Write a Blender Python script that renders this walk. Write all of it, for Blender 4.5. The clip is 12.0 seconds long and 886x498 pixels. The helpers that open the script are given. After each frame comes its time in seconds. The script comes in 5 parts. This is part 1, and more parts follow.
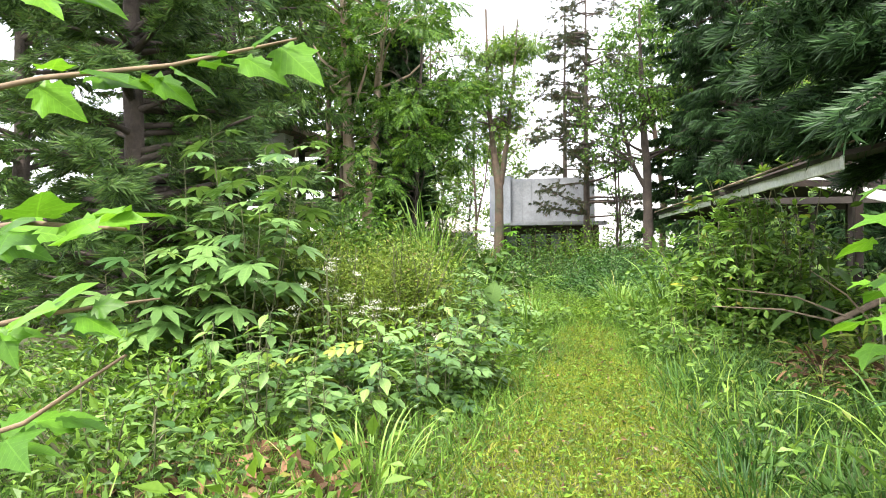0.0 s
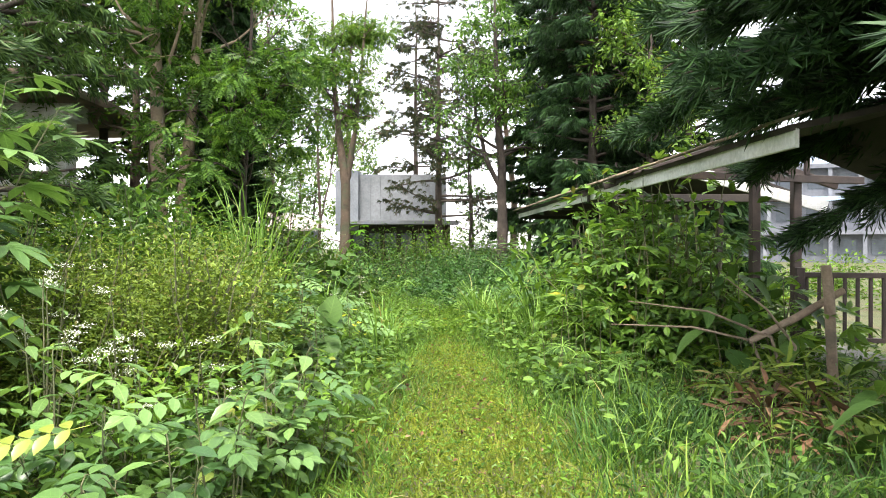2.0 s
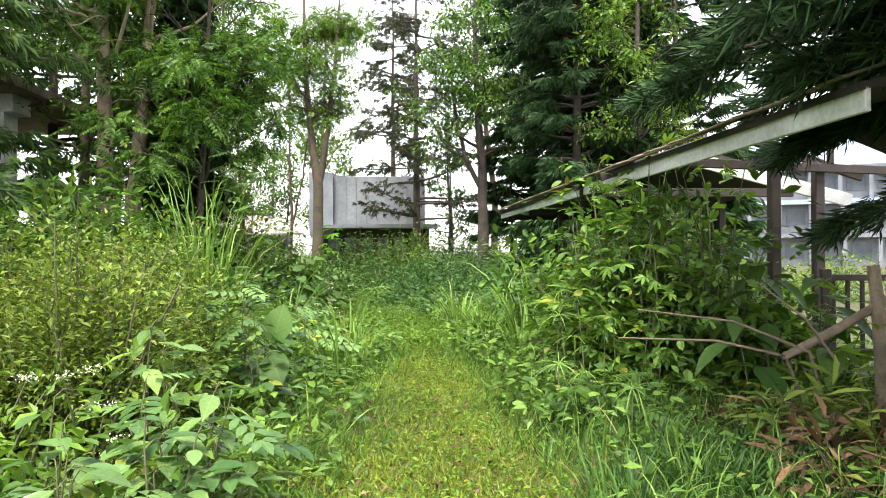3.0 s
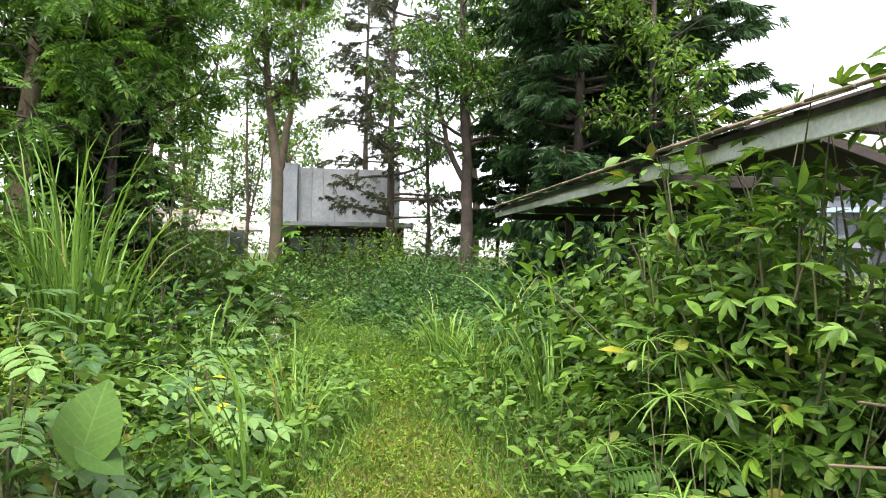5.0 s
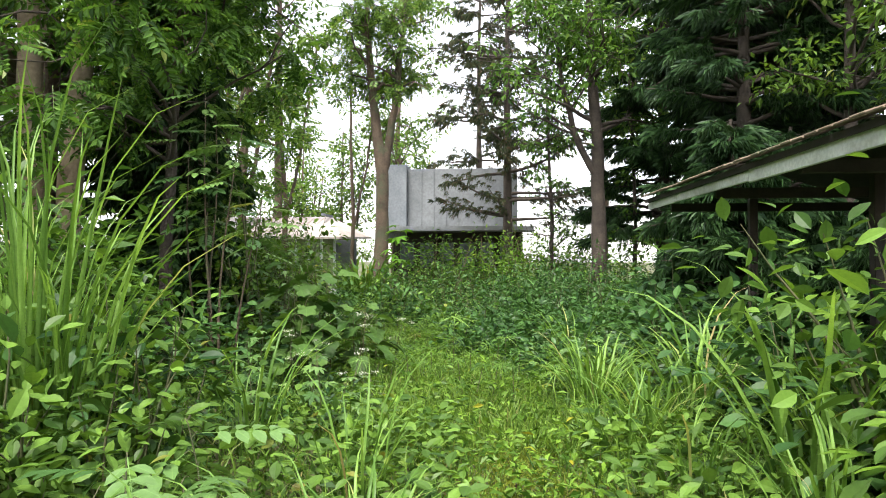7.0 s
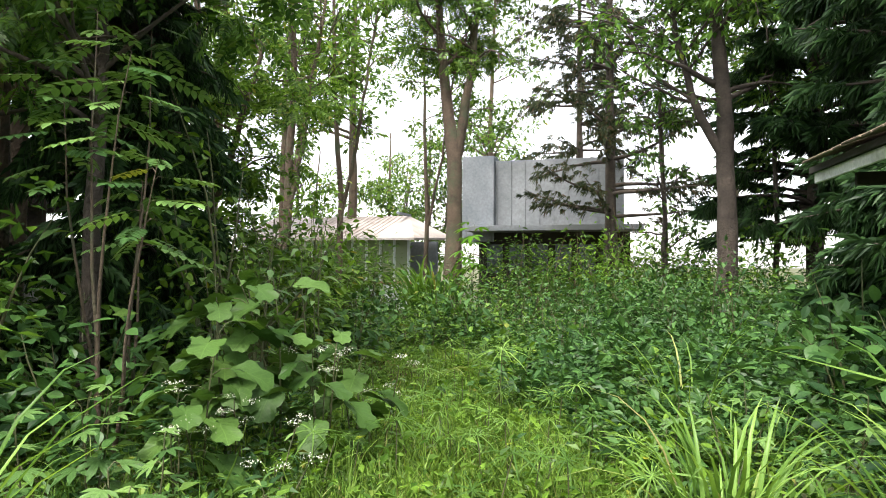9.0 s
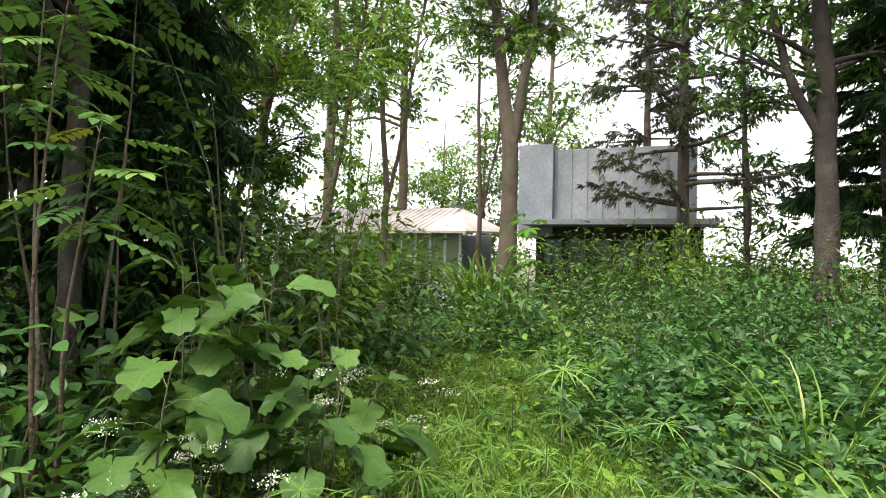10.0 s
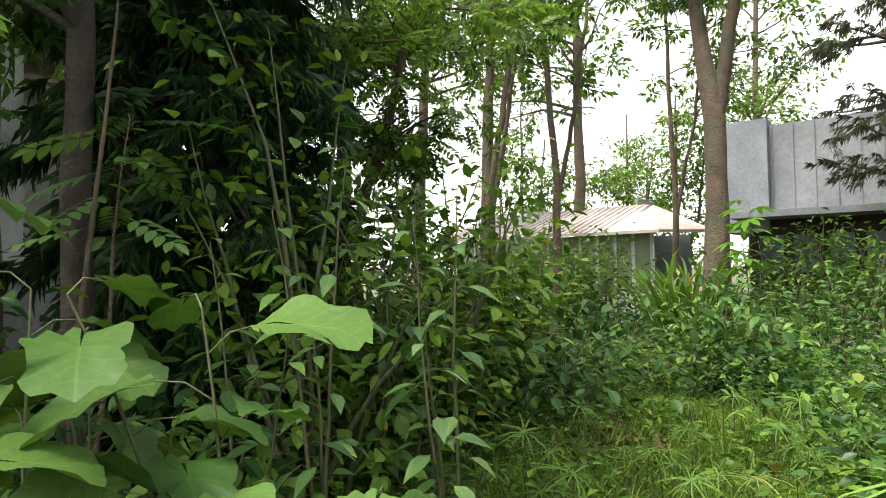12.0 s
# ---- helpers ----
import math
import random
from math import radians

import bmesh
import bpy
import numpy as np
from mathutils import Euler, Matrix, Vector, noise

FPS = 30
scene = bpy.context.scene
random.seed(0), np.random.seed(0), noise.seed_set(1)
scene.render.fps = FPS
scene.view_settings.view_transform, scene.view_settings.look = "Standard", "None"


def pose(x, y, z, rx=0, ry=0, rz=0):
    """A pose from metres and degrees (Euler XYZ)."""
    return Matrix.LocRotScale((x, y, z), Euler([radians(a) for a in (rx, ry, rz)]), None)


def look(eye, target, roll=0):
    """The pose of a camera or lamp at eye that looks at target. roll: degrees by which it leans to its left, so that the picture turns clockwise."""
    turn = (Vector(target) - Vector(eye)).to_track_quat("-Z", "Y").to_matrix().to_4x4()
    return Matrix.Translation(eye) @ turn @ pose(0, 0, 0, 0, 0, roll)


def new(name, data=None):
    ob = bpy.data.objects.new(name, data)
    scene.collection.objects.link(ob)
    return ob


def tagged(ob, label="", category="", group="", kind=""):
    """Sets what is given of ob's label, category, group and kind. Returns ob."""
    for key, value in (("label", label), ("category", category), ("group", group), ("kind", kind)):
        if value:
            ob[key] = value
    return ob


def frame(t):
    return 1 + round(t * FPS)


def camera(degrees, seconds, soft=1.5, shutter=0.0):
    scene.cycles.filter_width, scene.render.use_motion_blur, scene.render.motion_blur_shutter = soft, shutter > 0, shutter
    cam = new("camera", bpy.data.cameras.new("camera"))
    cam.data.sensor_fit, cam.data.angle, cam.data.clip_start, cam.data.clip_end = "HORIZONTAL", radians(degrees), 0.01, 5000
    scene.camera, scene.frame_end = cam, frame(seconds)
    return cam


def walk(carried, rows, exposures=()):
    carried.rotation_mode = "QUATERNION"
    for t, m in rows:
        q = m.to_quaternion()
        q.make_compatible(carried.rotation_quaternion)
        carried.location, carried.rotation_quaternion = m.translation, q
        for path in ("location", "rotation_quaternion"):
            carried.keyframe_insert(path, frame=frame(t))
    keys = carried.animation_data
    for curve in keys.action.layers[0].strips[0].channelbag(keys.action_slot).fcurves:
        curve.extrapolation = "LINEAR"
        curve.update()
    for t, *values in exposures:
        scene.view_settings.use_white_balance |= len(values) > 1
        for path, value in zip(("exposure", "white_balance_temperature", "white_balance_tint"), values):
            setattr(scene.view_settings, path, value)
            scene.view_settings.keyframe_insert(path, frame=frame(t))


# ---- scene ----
cam = camera(68.96, 12.0, soft=1.0)
# seconds, eye, heading, pitch, roll
PATH = [
    (0, (0.000, 0.000, 1.517), 13.19, -0.18, -0.36),
    (0.5, (-0.070, 0.487, 1.487), 6.22, 0.00, -0.02),
    (1, (-0.161, 1.057, 1.515), 1.00, -0.16, 0.04),
    (1.5, (-0.211, 1.682, 1.548), 0.07, -0.25, -0.09),
    (2, (-0.265, 2.351, 1.518), -0.24, -0.19, 0.00),
    (2.5, (-0.236, 2.909, 1.453), -1.06, 0.27, -0.08),
    (3, (-0.189, 3.539, 1.454), -2.01, 0.32, -0.25),
    (3.2, (-0.198, 3.853, 1.475), -2.28, 0.08, -0.20),
    (4.8, (-0.201, 6.260, 1.521), -4.84, 0.55, 0.78),
    (5, (-0.256, 6.542, 1.540), -4.52, 0.42, 1.00),
    (5.5, (-0.373, 7.263, 1.528), -0.86, 0.38, 0.69),
    (6, (-0.381, 7.922, 1.507), 1.56, 0.74, 0.48),
    (6.5, (-0.391, 8.550, 1.515), 4.41, 0.65, 0.47),
    (7, (-0.338, 9.240, 1.515), 5.74, 0.95, 0.09),
    (7.5, (-0.357, 9.944, 1.478), 10.21, 1.19, -0.20),
    (7.7, (-0.382, 10.267, 1.478), 11.01, 1.11, -0.10),
    (9.3, (0.082, 12.875, 1.500), 16.66, 1.27, 0.42),
    (9.5, (-0.001, 13.114, 1.492), 17.57, 1.12, 0.53),
    (9.8, (-0.155, 13.499, 1.476), 20.26, 0.98, 0.80),
    (10, (-0.246, 13.743, 1.507), 20.66, 0.81, 1.13),
    (10.5, (-0.382, 14.311, 1.503), 21.62, 1.08, 0.95),
    (11, (-0.575, 14.825, 1.470), 24.36, 1.21, 0.53),
    (11.5, (-0.817, 15.412, 1.430), 27.62, 1.39, -0.68),
    (12, (-1.085, 15.912, 1.453), 36.82, 1.78, -1.00),
]
walk(cam, [(t, pose(*eye, 90 + pitch, 0, yaw) @ pose(0, 0, 0, 0, 0, roll)) for t, eye, yaw, pitch, roll in PATH], [(0, 2.35, 6600, 14), (1, 2.3, 6600, 14), (3, 2.15, 6600, 13), (6, 1.95, 6550, 12), (9, 1.95, 6600, 12), (11, 1.85, 6700, 12), (12, 1.98, 6750, 12)])
SKY, SUN = 0.15, 2.2

# ---- light ----
world = bpy.data.worlds.new("sky")
scene.world = world
world.use_nodes = True
wn = world.node_tree.nodes
sky = wn.new("ShaderNodeTexSky")
sky.sky_type, sky.sun_disc = "NISHITA", False
sky.sun_elevation, sky.sun_rotation = radians(65), radians(195)
sky.air_density, sky.dust_density, sky.ozone_density = 1.0, 1.2, 0.5
pale = wn.new("ShaderNodeHueSaturation")
pale.inputs["Saturation"].default_value = 0.25
world.node_tree.links.new(sky.outputs[0], pale.inputs["Color"])
world.node_tree.links.new(pale.outputs[0], wn["Background"].inputs[0])
wn["Background"].inputs[1].default_value = SKY
sun_data = bpy.data.lights.new("sun", "SUN")
sun_data.energy, sun_data.angle, sun_data.color = SUN, radians(22), (1.0, 0.96, 0.88)
sun = new("sun", sun_data)
sun.matrix_world = look((-3, -5, 24), (0, 6, 0))

# ---- materials ----
def node_mat(name):
    m = bpy.data.materials.new(name)
    m.use_nodes = True
    nt = m.node_tree
    bsdf = nt.nodes["Principled BSDF"]
    return m, nt, bsdf


def ramp(nt, source, stops):
    r = nt.nodes.new("ShaderNodeValToRGB")
    el = r.color_ramp.elements
    while len(el) < len(stops):
        el.new(0.5)
    for e, (p, c) in zip(el, stops):
        e.position, e.color = p, (*c, 1)
    nt.links.new(source, r.inputs[0])
    return r.outputs[0]


def noise_tex(nt, scale, detail=4, rough=0.6):
    n = nt.nodes.new("ShaderNodeTexNoise")
    n.inputs["Scale"].default_value, n.inputs["Detail"].default_value, n.inputs["Roughness"].default_value = scale, detail, rough
    g = nt.nodes.new("ShaderNodeNewGeometry")
    nt.links.new(g.outputs["Position"], n.inputs["Vector"])
    return n.outputs["Fac"]


def mixed(nt, a, b, fac, kind="MIX"):
    m = nt.nodes.new("ShaderNodeMix")
    m.data_type, m.blend_type = "RGBA", kind
    for sock, val in ((m.inputs[0], fac), (m.inputs[6], a), (m.inputs[7], b)):
        if isinstance(val, (int, float)):
            sock.default_value = val
        elif isinstance(val, tuple):
            sock.default_value = (*val, 1)
        else:
            nt.links.new(val, sock)
    return m.outputs[2]


def bump(nt, bsdf, height, strength=0.4, distance=0.02):
    b = nt.nodes.new("ShaderNodeBump")
    b.inputs["Strength"].default_value, b.inputs["Distance"].default_value = strength, distance
    nt.links.new(height, b.inputs["Height"])
    nt.links.new(b.outputs[0], bsdf.inputs["Normal"])


def leaf_mat(name, dark, light, old=None, old_share=0.05, gloss=0.45, through_share=0.3, single=False, patch=0.5):
    """Foliage: each leaf its own tone, patches of tone across the plant, light passing through."""
    m, nt, bsdf = node_mat(name)
    k = 0.95 if single else 0.72
    dark, light = (dark[0] * k, dark[1] * k, dark[2] * k * 1.05), (light[0] * 1.2, light[1] * 1.18, light[2] * 1.2)
    if single:
        rnd = nt.nodes.new("ShaderNodeObjectInfo").outputs["Random"]
    else:
        rnd = nt.nodes.new("ShaderNodeNewGeometry").outputs["Random Per Island"]
    stops = [(0.0, dark), (0.55, tuple((a + b) / 2 for a, b in zip(dark, light))), (0.93, light)]
    if old:
        stops += [(1 - old_share, light), (1.0, old)]
        stops[2] = (0.9 - old_share, light)
    c = ramp(nt, rnd, stops)
    shade = ramp(nt, noise_tex(nt, 0.9, 3), [(0.3, (0.55, 0.62, 0.6)), (0.7, (1.25, 1.2, 1.0))])
    c = mixed(nt, c, shade, patch, "MULTIPLY")
    fine = ramp(nt, noise_tex(nt, 60, 3), [(0.3, (0.8, 0.8, 0.8)), (0.7, (1.15, 1.15, 1.1))])
    c = mixed(nt, c, fine, 0.6, "MULTIPLY")
    if single:
        tc0 = nt.nodes.new("ShaderNodeTexCoord")
        sep = nt.nodes.new("ShaderNodeSeparateXYZ")
        nt.links.new(tc0.outputs["Object"], sep.inputs[0])

        def calc(op, a, b=0.0):
            q = nt.nodes.new("ShaderNodeMath")
            q.operation = op
            for sock, val in zip(q.inputs, (a, b)):
                if isinstance(val, float):
                    sock.default_value = val
                else:
                    nt.links.new(val, sock)
            return q.outputs[0]

        ax = calc("ABSOLUTE", sep.outputs["X"])
        rib = calc("LESS_THAN", ax, 0.012)
        side_v = calc("GREATER_THAN", calc("SINE", calc("MULTIPLY", calc("SUBTRACT", sep.outputs["Y"], calc("MULTIPLY", ax, 0.8)), 48.0)), 0.93)
        vein = calc("MAXIMUM", rib, calc("MULTIPLY", side_v, 0.6))
        c = mixed(nt, c, (1.5, 1.4, 1.5), calc("MULTIPLY", vein, 0.7), "MULTIPLY")
        bump(nt, bsdf, calc("SUBTRACT", 1.0, vein), 0.25, 0.004)
    nt.links.new(c, bsdf.inputs["Base Color"])
    bsdf.inputs["Roughness"].default_value = gloss
    bsdf.inputs["Specular IOR Level"].default_value = 0.45 if single and gloss < 0.35 else 0.22
    tr = nt.nodes.new("ShaderNodeBsdfTranslucent")
    tc = mixed(nt, c, (1.35, 1.3, 0.5), 0.7, "MULTIPLY")
    nt.links.new(tc, tr.inputs[0])
    mx = nt.nodes.new("ShaderNodeMixShader")
    mx.inputs[0].default_value = through_share
    nt.links.new(bsdf.outputs[0], mx.inputs[1])
    nt.links.new(tr.outputs[0], mx.inputs[2])
    nt.links.new(mx.outputs[0], nt.nodes["Material Output"].inputs[0])
    return m


def rough_mat(name, a, b, scale=3, fine=40, rough=0.85, strength=0.5, distance=0.02, metal=0.0, stain=None):
    m, nt, bsdf = node_mat(name)
    c = ramp(nt, noise_tex(nt, scale, 5), [(0.3, a), (0.7, b)])
    f = noise_tex(nt, fine, 4)
    c = mixed(nt, c, ramp(nt, f, [(0.25, (0.7, 0.7, 0.7)), (0.75, (1.2, 1.2, 1.2))]), 0.7, "MULTIPLY")
    if stain:
        c = mixed(nt, c, stain, ramp(nt, noise_tex(nt, scale * 0.6, 6, 0.7), [(0.5, (0, 0, 0)), (0.68, (1, 1, 1))]))
    nt.links.new(c, bsdf.inputs["Base Color"])
    bsdf.inputs["Roughness"].default_value, bsdf.inputs["Metallic"].default_value = rough, metal
    bump(nt, bsdf, f, strength, distance)
    return m


M = {}
M["soil"] = rough_mat("soil", (0.045, 0.055, 0.02), (0.09, 0.1, 0.032), 1.2, 25, 0.95, 0.8, 0.03, stain=(0.10, 0.07, 0.04))
M["bark"] = rough_mat("bark", (0.06, 0.042, 0.028), (0.14, 0.1, 0.068), 2.5, 22, 0.9, 0.9, 0.03, stain=(0.07, 0.085, 0.045))
M["bark_dark"] = rough_mat("bark_dark", (0.035, 0.028, 0.022), (0.09, 0.07, 0.055), 3, 25, 0.95, 0.9, 0.03)
M["bark_pale"] = rough_mat("bark_pale", (0.2, 0.15, 0.1), (0.36, 0.29, 0.2), 2, 20, 0.9, 0.7, 0.02, stain=(0.12, 0.1, 0.06))
M["stem"] = rough_mat("stem", (0.05, 0.07, 0.025), (0.12, 0.11, 0.05), 6, 60, 0.7, 0.3, 0.005)
M["stem_brown"] = rough_mat("stem_brown", (0.1, 0.07, 0.04), (0.2, 0.14, 0.08), 6, 60, 0.8, 0.4, 0.005)
M["lawn"] = leaf_mat("lawn_blades", (0.125, 0.185, 0.025), (0.225, 0.285, 0.038), (0.3, 0.26, 0.09), 0.12, 0.6, 0.35)
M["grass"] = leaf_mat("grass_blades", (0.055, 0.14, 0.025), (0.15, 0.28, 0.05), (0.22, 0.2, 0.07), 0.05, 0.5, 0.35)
# Copy of the grass with the conifer's shade put into darker greens.
M["grass_shade_tint"] = leaf_mat("shaded_grass_blades", (0.028, 0.085, 0.02), (0.07, 0.155, 0.032), (0.16, 0.16, 0.06), 0.04, 0.45, 0.3)
M["tall"] = leaf_mat("tall_grass_blades", (0.07, 0.15, 0.02), (0.2, 0.32, 0.06), (0.3, 0.26, 0.12), 0.06, 0.4, 0.35)
M["weed"] = leaf_mat("weed_leaves", (0.045, 0.11, 0.02), (0.13, 0.24, 0.04), (0.2, 0.19, 0.04), 0.04, 0.45, 0.3)
M["weed_cool"] = leaf_mat("weed_leaves_cool", (0.025, 0.075, 0.025), (0.075, 0.17, 0.045), None, 0, 0.4, 0.3)
M["bright"] = leaf_mat("bright_leaves", (0.05, 0.13, 0.015), (0.15, 0.27, 0.035), (0.32, 0.3, 0.03), 0.02, 0.4, 0.35)
M["wispy"] = leaf_mat("wispy_leaves", (0.08, 0.14, 0.022), (0.18, 0.26, 0.042), (0.2, 0.15, 0.07), 0.07, 0.55, 0.3)
M["tree"] = leaf_mat("tree_leaves", (0.04, 0.105, 0.02), (0.11, 0.22, 0.04), (0.16, 0.2, 0.04), 0.05, 0.35, 0.4)
M["tree_light"] = leaf_mat("tree_leaves_light", (0.05, 0.12, 0.018), (0.14, 0.25, 0.045), (0.24, 0.24, 0.06), 0.05, 0.45, 0.4)
M["needle"] = leaf_mat("dark_needles", (0.014, 0.04, 0.016), (0.045, 0.1, 0.032), None, 0, 0.5, 0.12)
M["needle_mid"] = leaf_mat("needles", (0.03, 0.075, 0.02), (0.09, 0.17, 0.04), (0.09, 0.07, 0.03), 0.05, 0.5, 0.2)
M["needle_brown"] = leaf_mat("withered_needles", (0.025, 0.045, 0.018), (0.06, 0.075, 0.035), (0.1, 0.06, 0.035), 0.22, 0.7, 0.15)
M["big"] = leaf_mat("large_leaves", (0.035, 0.085, 0.017), (0.068, 0.135, 0.028), None, 0, 0.5, 0.26, single=True, patch=0.2)
M["oval"] = leaf_mat("oval_leaves", (0.045, 0.11, 0.03), (0.12, 0.22, 0.06), (0.25, 0.27, 0.04), 0.02, 0.3, 0.25, single=True, patch=0.2)
M["glossy"] = leaf_mat("glossy_leaves", (0.09, 0.17, 0.045), (0.16, 0.27, 0.07), None, 0, 0.24, 0.3, single=True, patch=0.2)
M["silver"] = leaf_mat("silvery_leaves", (0.17, 0.19, 0.16), (0.21, 0.23, 0.2), None, 0, 0.7, 0.2, single=True, patch=0.2)
M["maple"] = leaf_mat("lobed_leaves", (0.05, 0.14, 0.012), (0.1, 0.24, 0.02), None, 0, 0.4, 0.4, single=True, patch=0.2)
M["blade"] = leaf_mat("long_blades", (0.055, 0.13, 0.02), (0.15, 0.27, 0.055), (0.3, 0.26, 0.12), 0.06, 0.4, 0.35, single=True, patch=0.2)
M["petal"] = rough_mat("petals", (0.5, 0.52, 0.38), (0.74, 0.75, 0.62), 30, 90, 0.7, 0.1, 0.002)
M["litter"] = leaf_mat("dead_leaves", (0.06, 0.035, 0.018), (0.16, 0.09, 0.05), (0.24, 0.19, 0.12), 0.15, 0.8, 0.05)
M["white_paint"] = rough_mat("white_paint", (0.62, 0.63, 0.6), (0.82, 0.82, 0.8), 1.5, 30, 0.6, 0.15, 0.004, stain=(0.36, 0.37, 0.31))
M["roof_tile"] = rough_mat("roof_tile", (0.12, 0.09, 0.065), (0.26, 0.19, 0.13), 2.5, 30, 0.9, 0.5, 0.01, stain=(0.1, 0.11, 0.06))
M["roof_sheet"] = rough_mat("roof_sheet", (0.36, 0.31, 0.28), (0.52, 0.47, 0.43), 0.8, 14, 0.7, 0.2, 0.01, stain=(0.25, 0.2, 0.17))
# Dark boards, darkened further to stand for the deep shade under roofs.
M["soffit"] = rough_mat("shaded_soffit_boards", (0.02, 0.016, 0.014), (0.045, 0.037, 0.03), 2, 30, 0.9, 0.3, 0.01)
M["dark_wood"] = rough_mat("dark_wood", (0.022, 0.015, 0.013), (0.055, 0.038, 0.03), 4, 40, 0.7, 0.3, 0.006)
M["old_wood"] = rough_mat("weathered_wood", (0.15, 0.11, 0.075), (0.3, 0.23, 0.16), 4, 40, 0.9, 0.6, 0.01, stain=(0.1, 0.09, 0.06))
M["concrete"] = rough_mat("concrete", (0.36, 0.37, 0.37), (0.55, 0.56, 0.56), 0.7, 12, 0.9, 0.3, 0.01, stain=(0.25, 0.25, 0.24))
M["mossy_stone"] = rough_mat("mossy_stone", (0.1, 0.1, 0.08), (0.2, 0.2, 0.17), 1.5, 20, 0.95, 0.5, 0.01, stain=(0.06, 0.09, 0.03))
M["pale_wall"] = rough_mat("pale_wall", (0.55, 0.57, 0.6), (0.72, 0.74, 0.76), 0.5, 12, 0.85, 0.2, 0.01, stain=(0.45, 0.46, 0.47))
M["grey_wall"] = rough_mat("grey_wall", (0.13, 0.15, 0.17), (0.24, 0.26, 0.28), 0.7, 12, 0.85, 0.2, 0.01)
M["annex_wall"] = rough_mat("annex_wall", (0.15, 0.165, 0.175), (0.27, 0.285, 0.3), 0.5, 12, 0.85, 0.2, 0.01, stain=(0.12, 0.13, 0.13))
M["far_wall"] = rough_mat("far_wall", (0.11, 0.12, 0.14), (0.2, 0.21, 0.23), 0.4, 3, 0.9, 0.1, 0.01, stain=(0.15, 0.155, 0.17))
M["far_window"] = rough_mat("far_window", (0.04, 0.05, 0.06), (0.1, 0.12, 0.14), 0.8, 3, 0.4, 0.1, 0.01)
M["blue_roof"] = rough_mat("blue_roof", (0.2, 0.27, 0.36), (0.32, 0.4, 0.5), 0.5, 8, 0.6, 0.2, 0.01)
M["brick_band"] = rough_mat("brick_band", (0.22, 0.11, 0.07), (0.36, 0.2, 0.13), 3, 20, 0.9, 0.4, 0.01)
# Pale green-yellow base colour stands for light seen through the panes.
mg, nt_g, b_g = node_mat("lit_window_glass")
b_g.inputs["Base Color"].default_value = (0.24, 0.27, 0.17, 1)
b_g.inputs["Roughness"].default_value = 0.12
M["glass"] = mg

# ---- building blocks ----
rng = np.random.default_rng(7)


def link_mesh(name, V, F, mat, parent=None, label="", smooth=False, kind=""):
    me = bpy.data.meshes.new(name)
    V, F = np.asarray(V, float), np.asarray(F, int)
    n, k = F.shape
    me.vertices.add(len(V))
    me.vertices.foreach_set("co", V.ravel())
    me.loops.add(n * k)
    me.loops.foreach_set("vertex_index", F.ravel().astype(np.int32))
    me.polygons.add(n)
    me.polygons.foreach_set("loop_start", np.arange(0, n * k, k, dtype=np.int32))
    me.polygons.foreach_set("use_smooth", np.full(n, smooth))
    me.update(calc_edges=True)
    me.materials.append(mat)
    ob = new(name, me)
    if parent is not None:
        ob.parent = parent
    return tagged(ob, label, "", "", kind)


def part(name, bm, mat, parent=None, label=""):
    me = bpy.data.meshes.new(name)
    bm.to_mesh(me)
    bm.free()
    me.materials.append(mat)
    ob = new(name, me)
    if parent is not None:
        ob.parent = parent
    return tagged(ob, label)


def empty(name, m, label, category, group="", kind=""):
    ob = new(name)
    ob.matrix_world = m if isinstance(m, Matrix) else Matrix.Translation(m)
    return tagged(ob, label, category, group, kind)


def box(bm, x0, x1, y0, y1, z0, z1, bevel=0.0):
    r = bmesh.ops.create_cube(bm, size=1)
    for v in r["verts"]:
        v.co = ((x0 + x1) / 2 + v.co.x * (x1 - x0), (y0 + y1) / 2 + v.co.y * (y1 - y0), (z0 + z1) / 2 + v.co.z * (z1 - z0))
    if bevel:
        bmesh.ops.bevel(bm, geom=list({e for v in r["verts"] for e in v.link_edges}), offset=bevel, segments=1, affect="EDGES")
    return bm


def one_box(name, x0, x1, y0, y1, z0, z1, mat, parent=None, label="", bevel=0.006):
    return part(name, box(bmesh.new(), x0, x1, y0, y1, z0, z1, bevel), mat, parent, label)


def unit(a):
    return a / np.maximum(np.linalg.norm(a, axis=-1, keepdims=True), 1e-9)


def tube(points, radii, sides=8, wob=0.0):
    """A tapered limb along the points, as quads."""
    P = np.asarray(points, float)
    R = np.asarray(radii, float)
    d = unit(np.gradient(P, axis=0))
    ref = np.array([1.0, 0.13, 0.07]) if abs(d[:, 0]).mean() < 0.8 else np.array([0.1, 1.0, 0.2])
    a = unit(np.cross(d, ref))
    b = np.cross(d, a)
    th = np.linspace(0, 2 * np.pi, sides, endpoint=False)
    rr = R[:, None] * (1 + wob * rng.uniform(-1, 1, (len(P), sides)))
    V = P[:, None] + rr[..., None] * (np.cos(th)[None, :, None] * a[:, None] + np.sin(th)[None, :, None] * b[:, None])
    i, j = np.meshgrid(np.arange(len(P) - 1), np.arange(sides), indexing="ij")
    j2 = (j + 1) % sides
    F = np.stack([i * sides + j, i * sides + j2, (i + 1) * sides + j2, (i + 1) * sides + j], -1).reshape(-1, 4)
    return V.reshape(-1, 3), F


def joined(chunks):
    Vs, Fs, n = [], [], 0
    for V, F in chunks:
        Vs.append(V)
        Fs.append(F + n)
        n += len(V)
    return np.concatenate(Vs), np.concatenate(Fs)


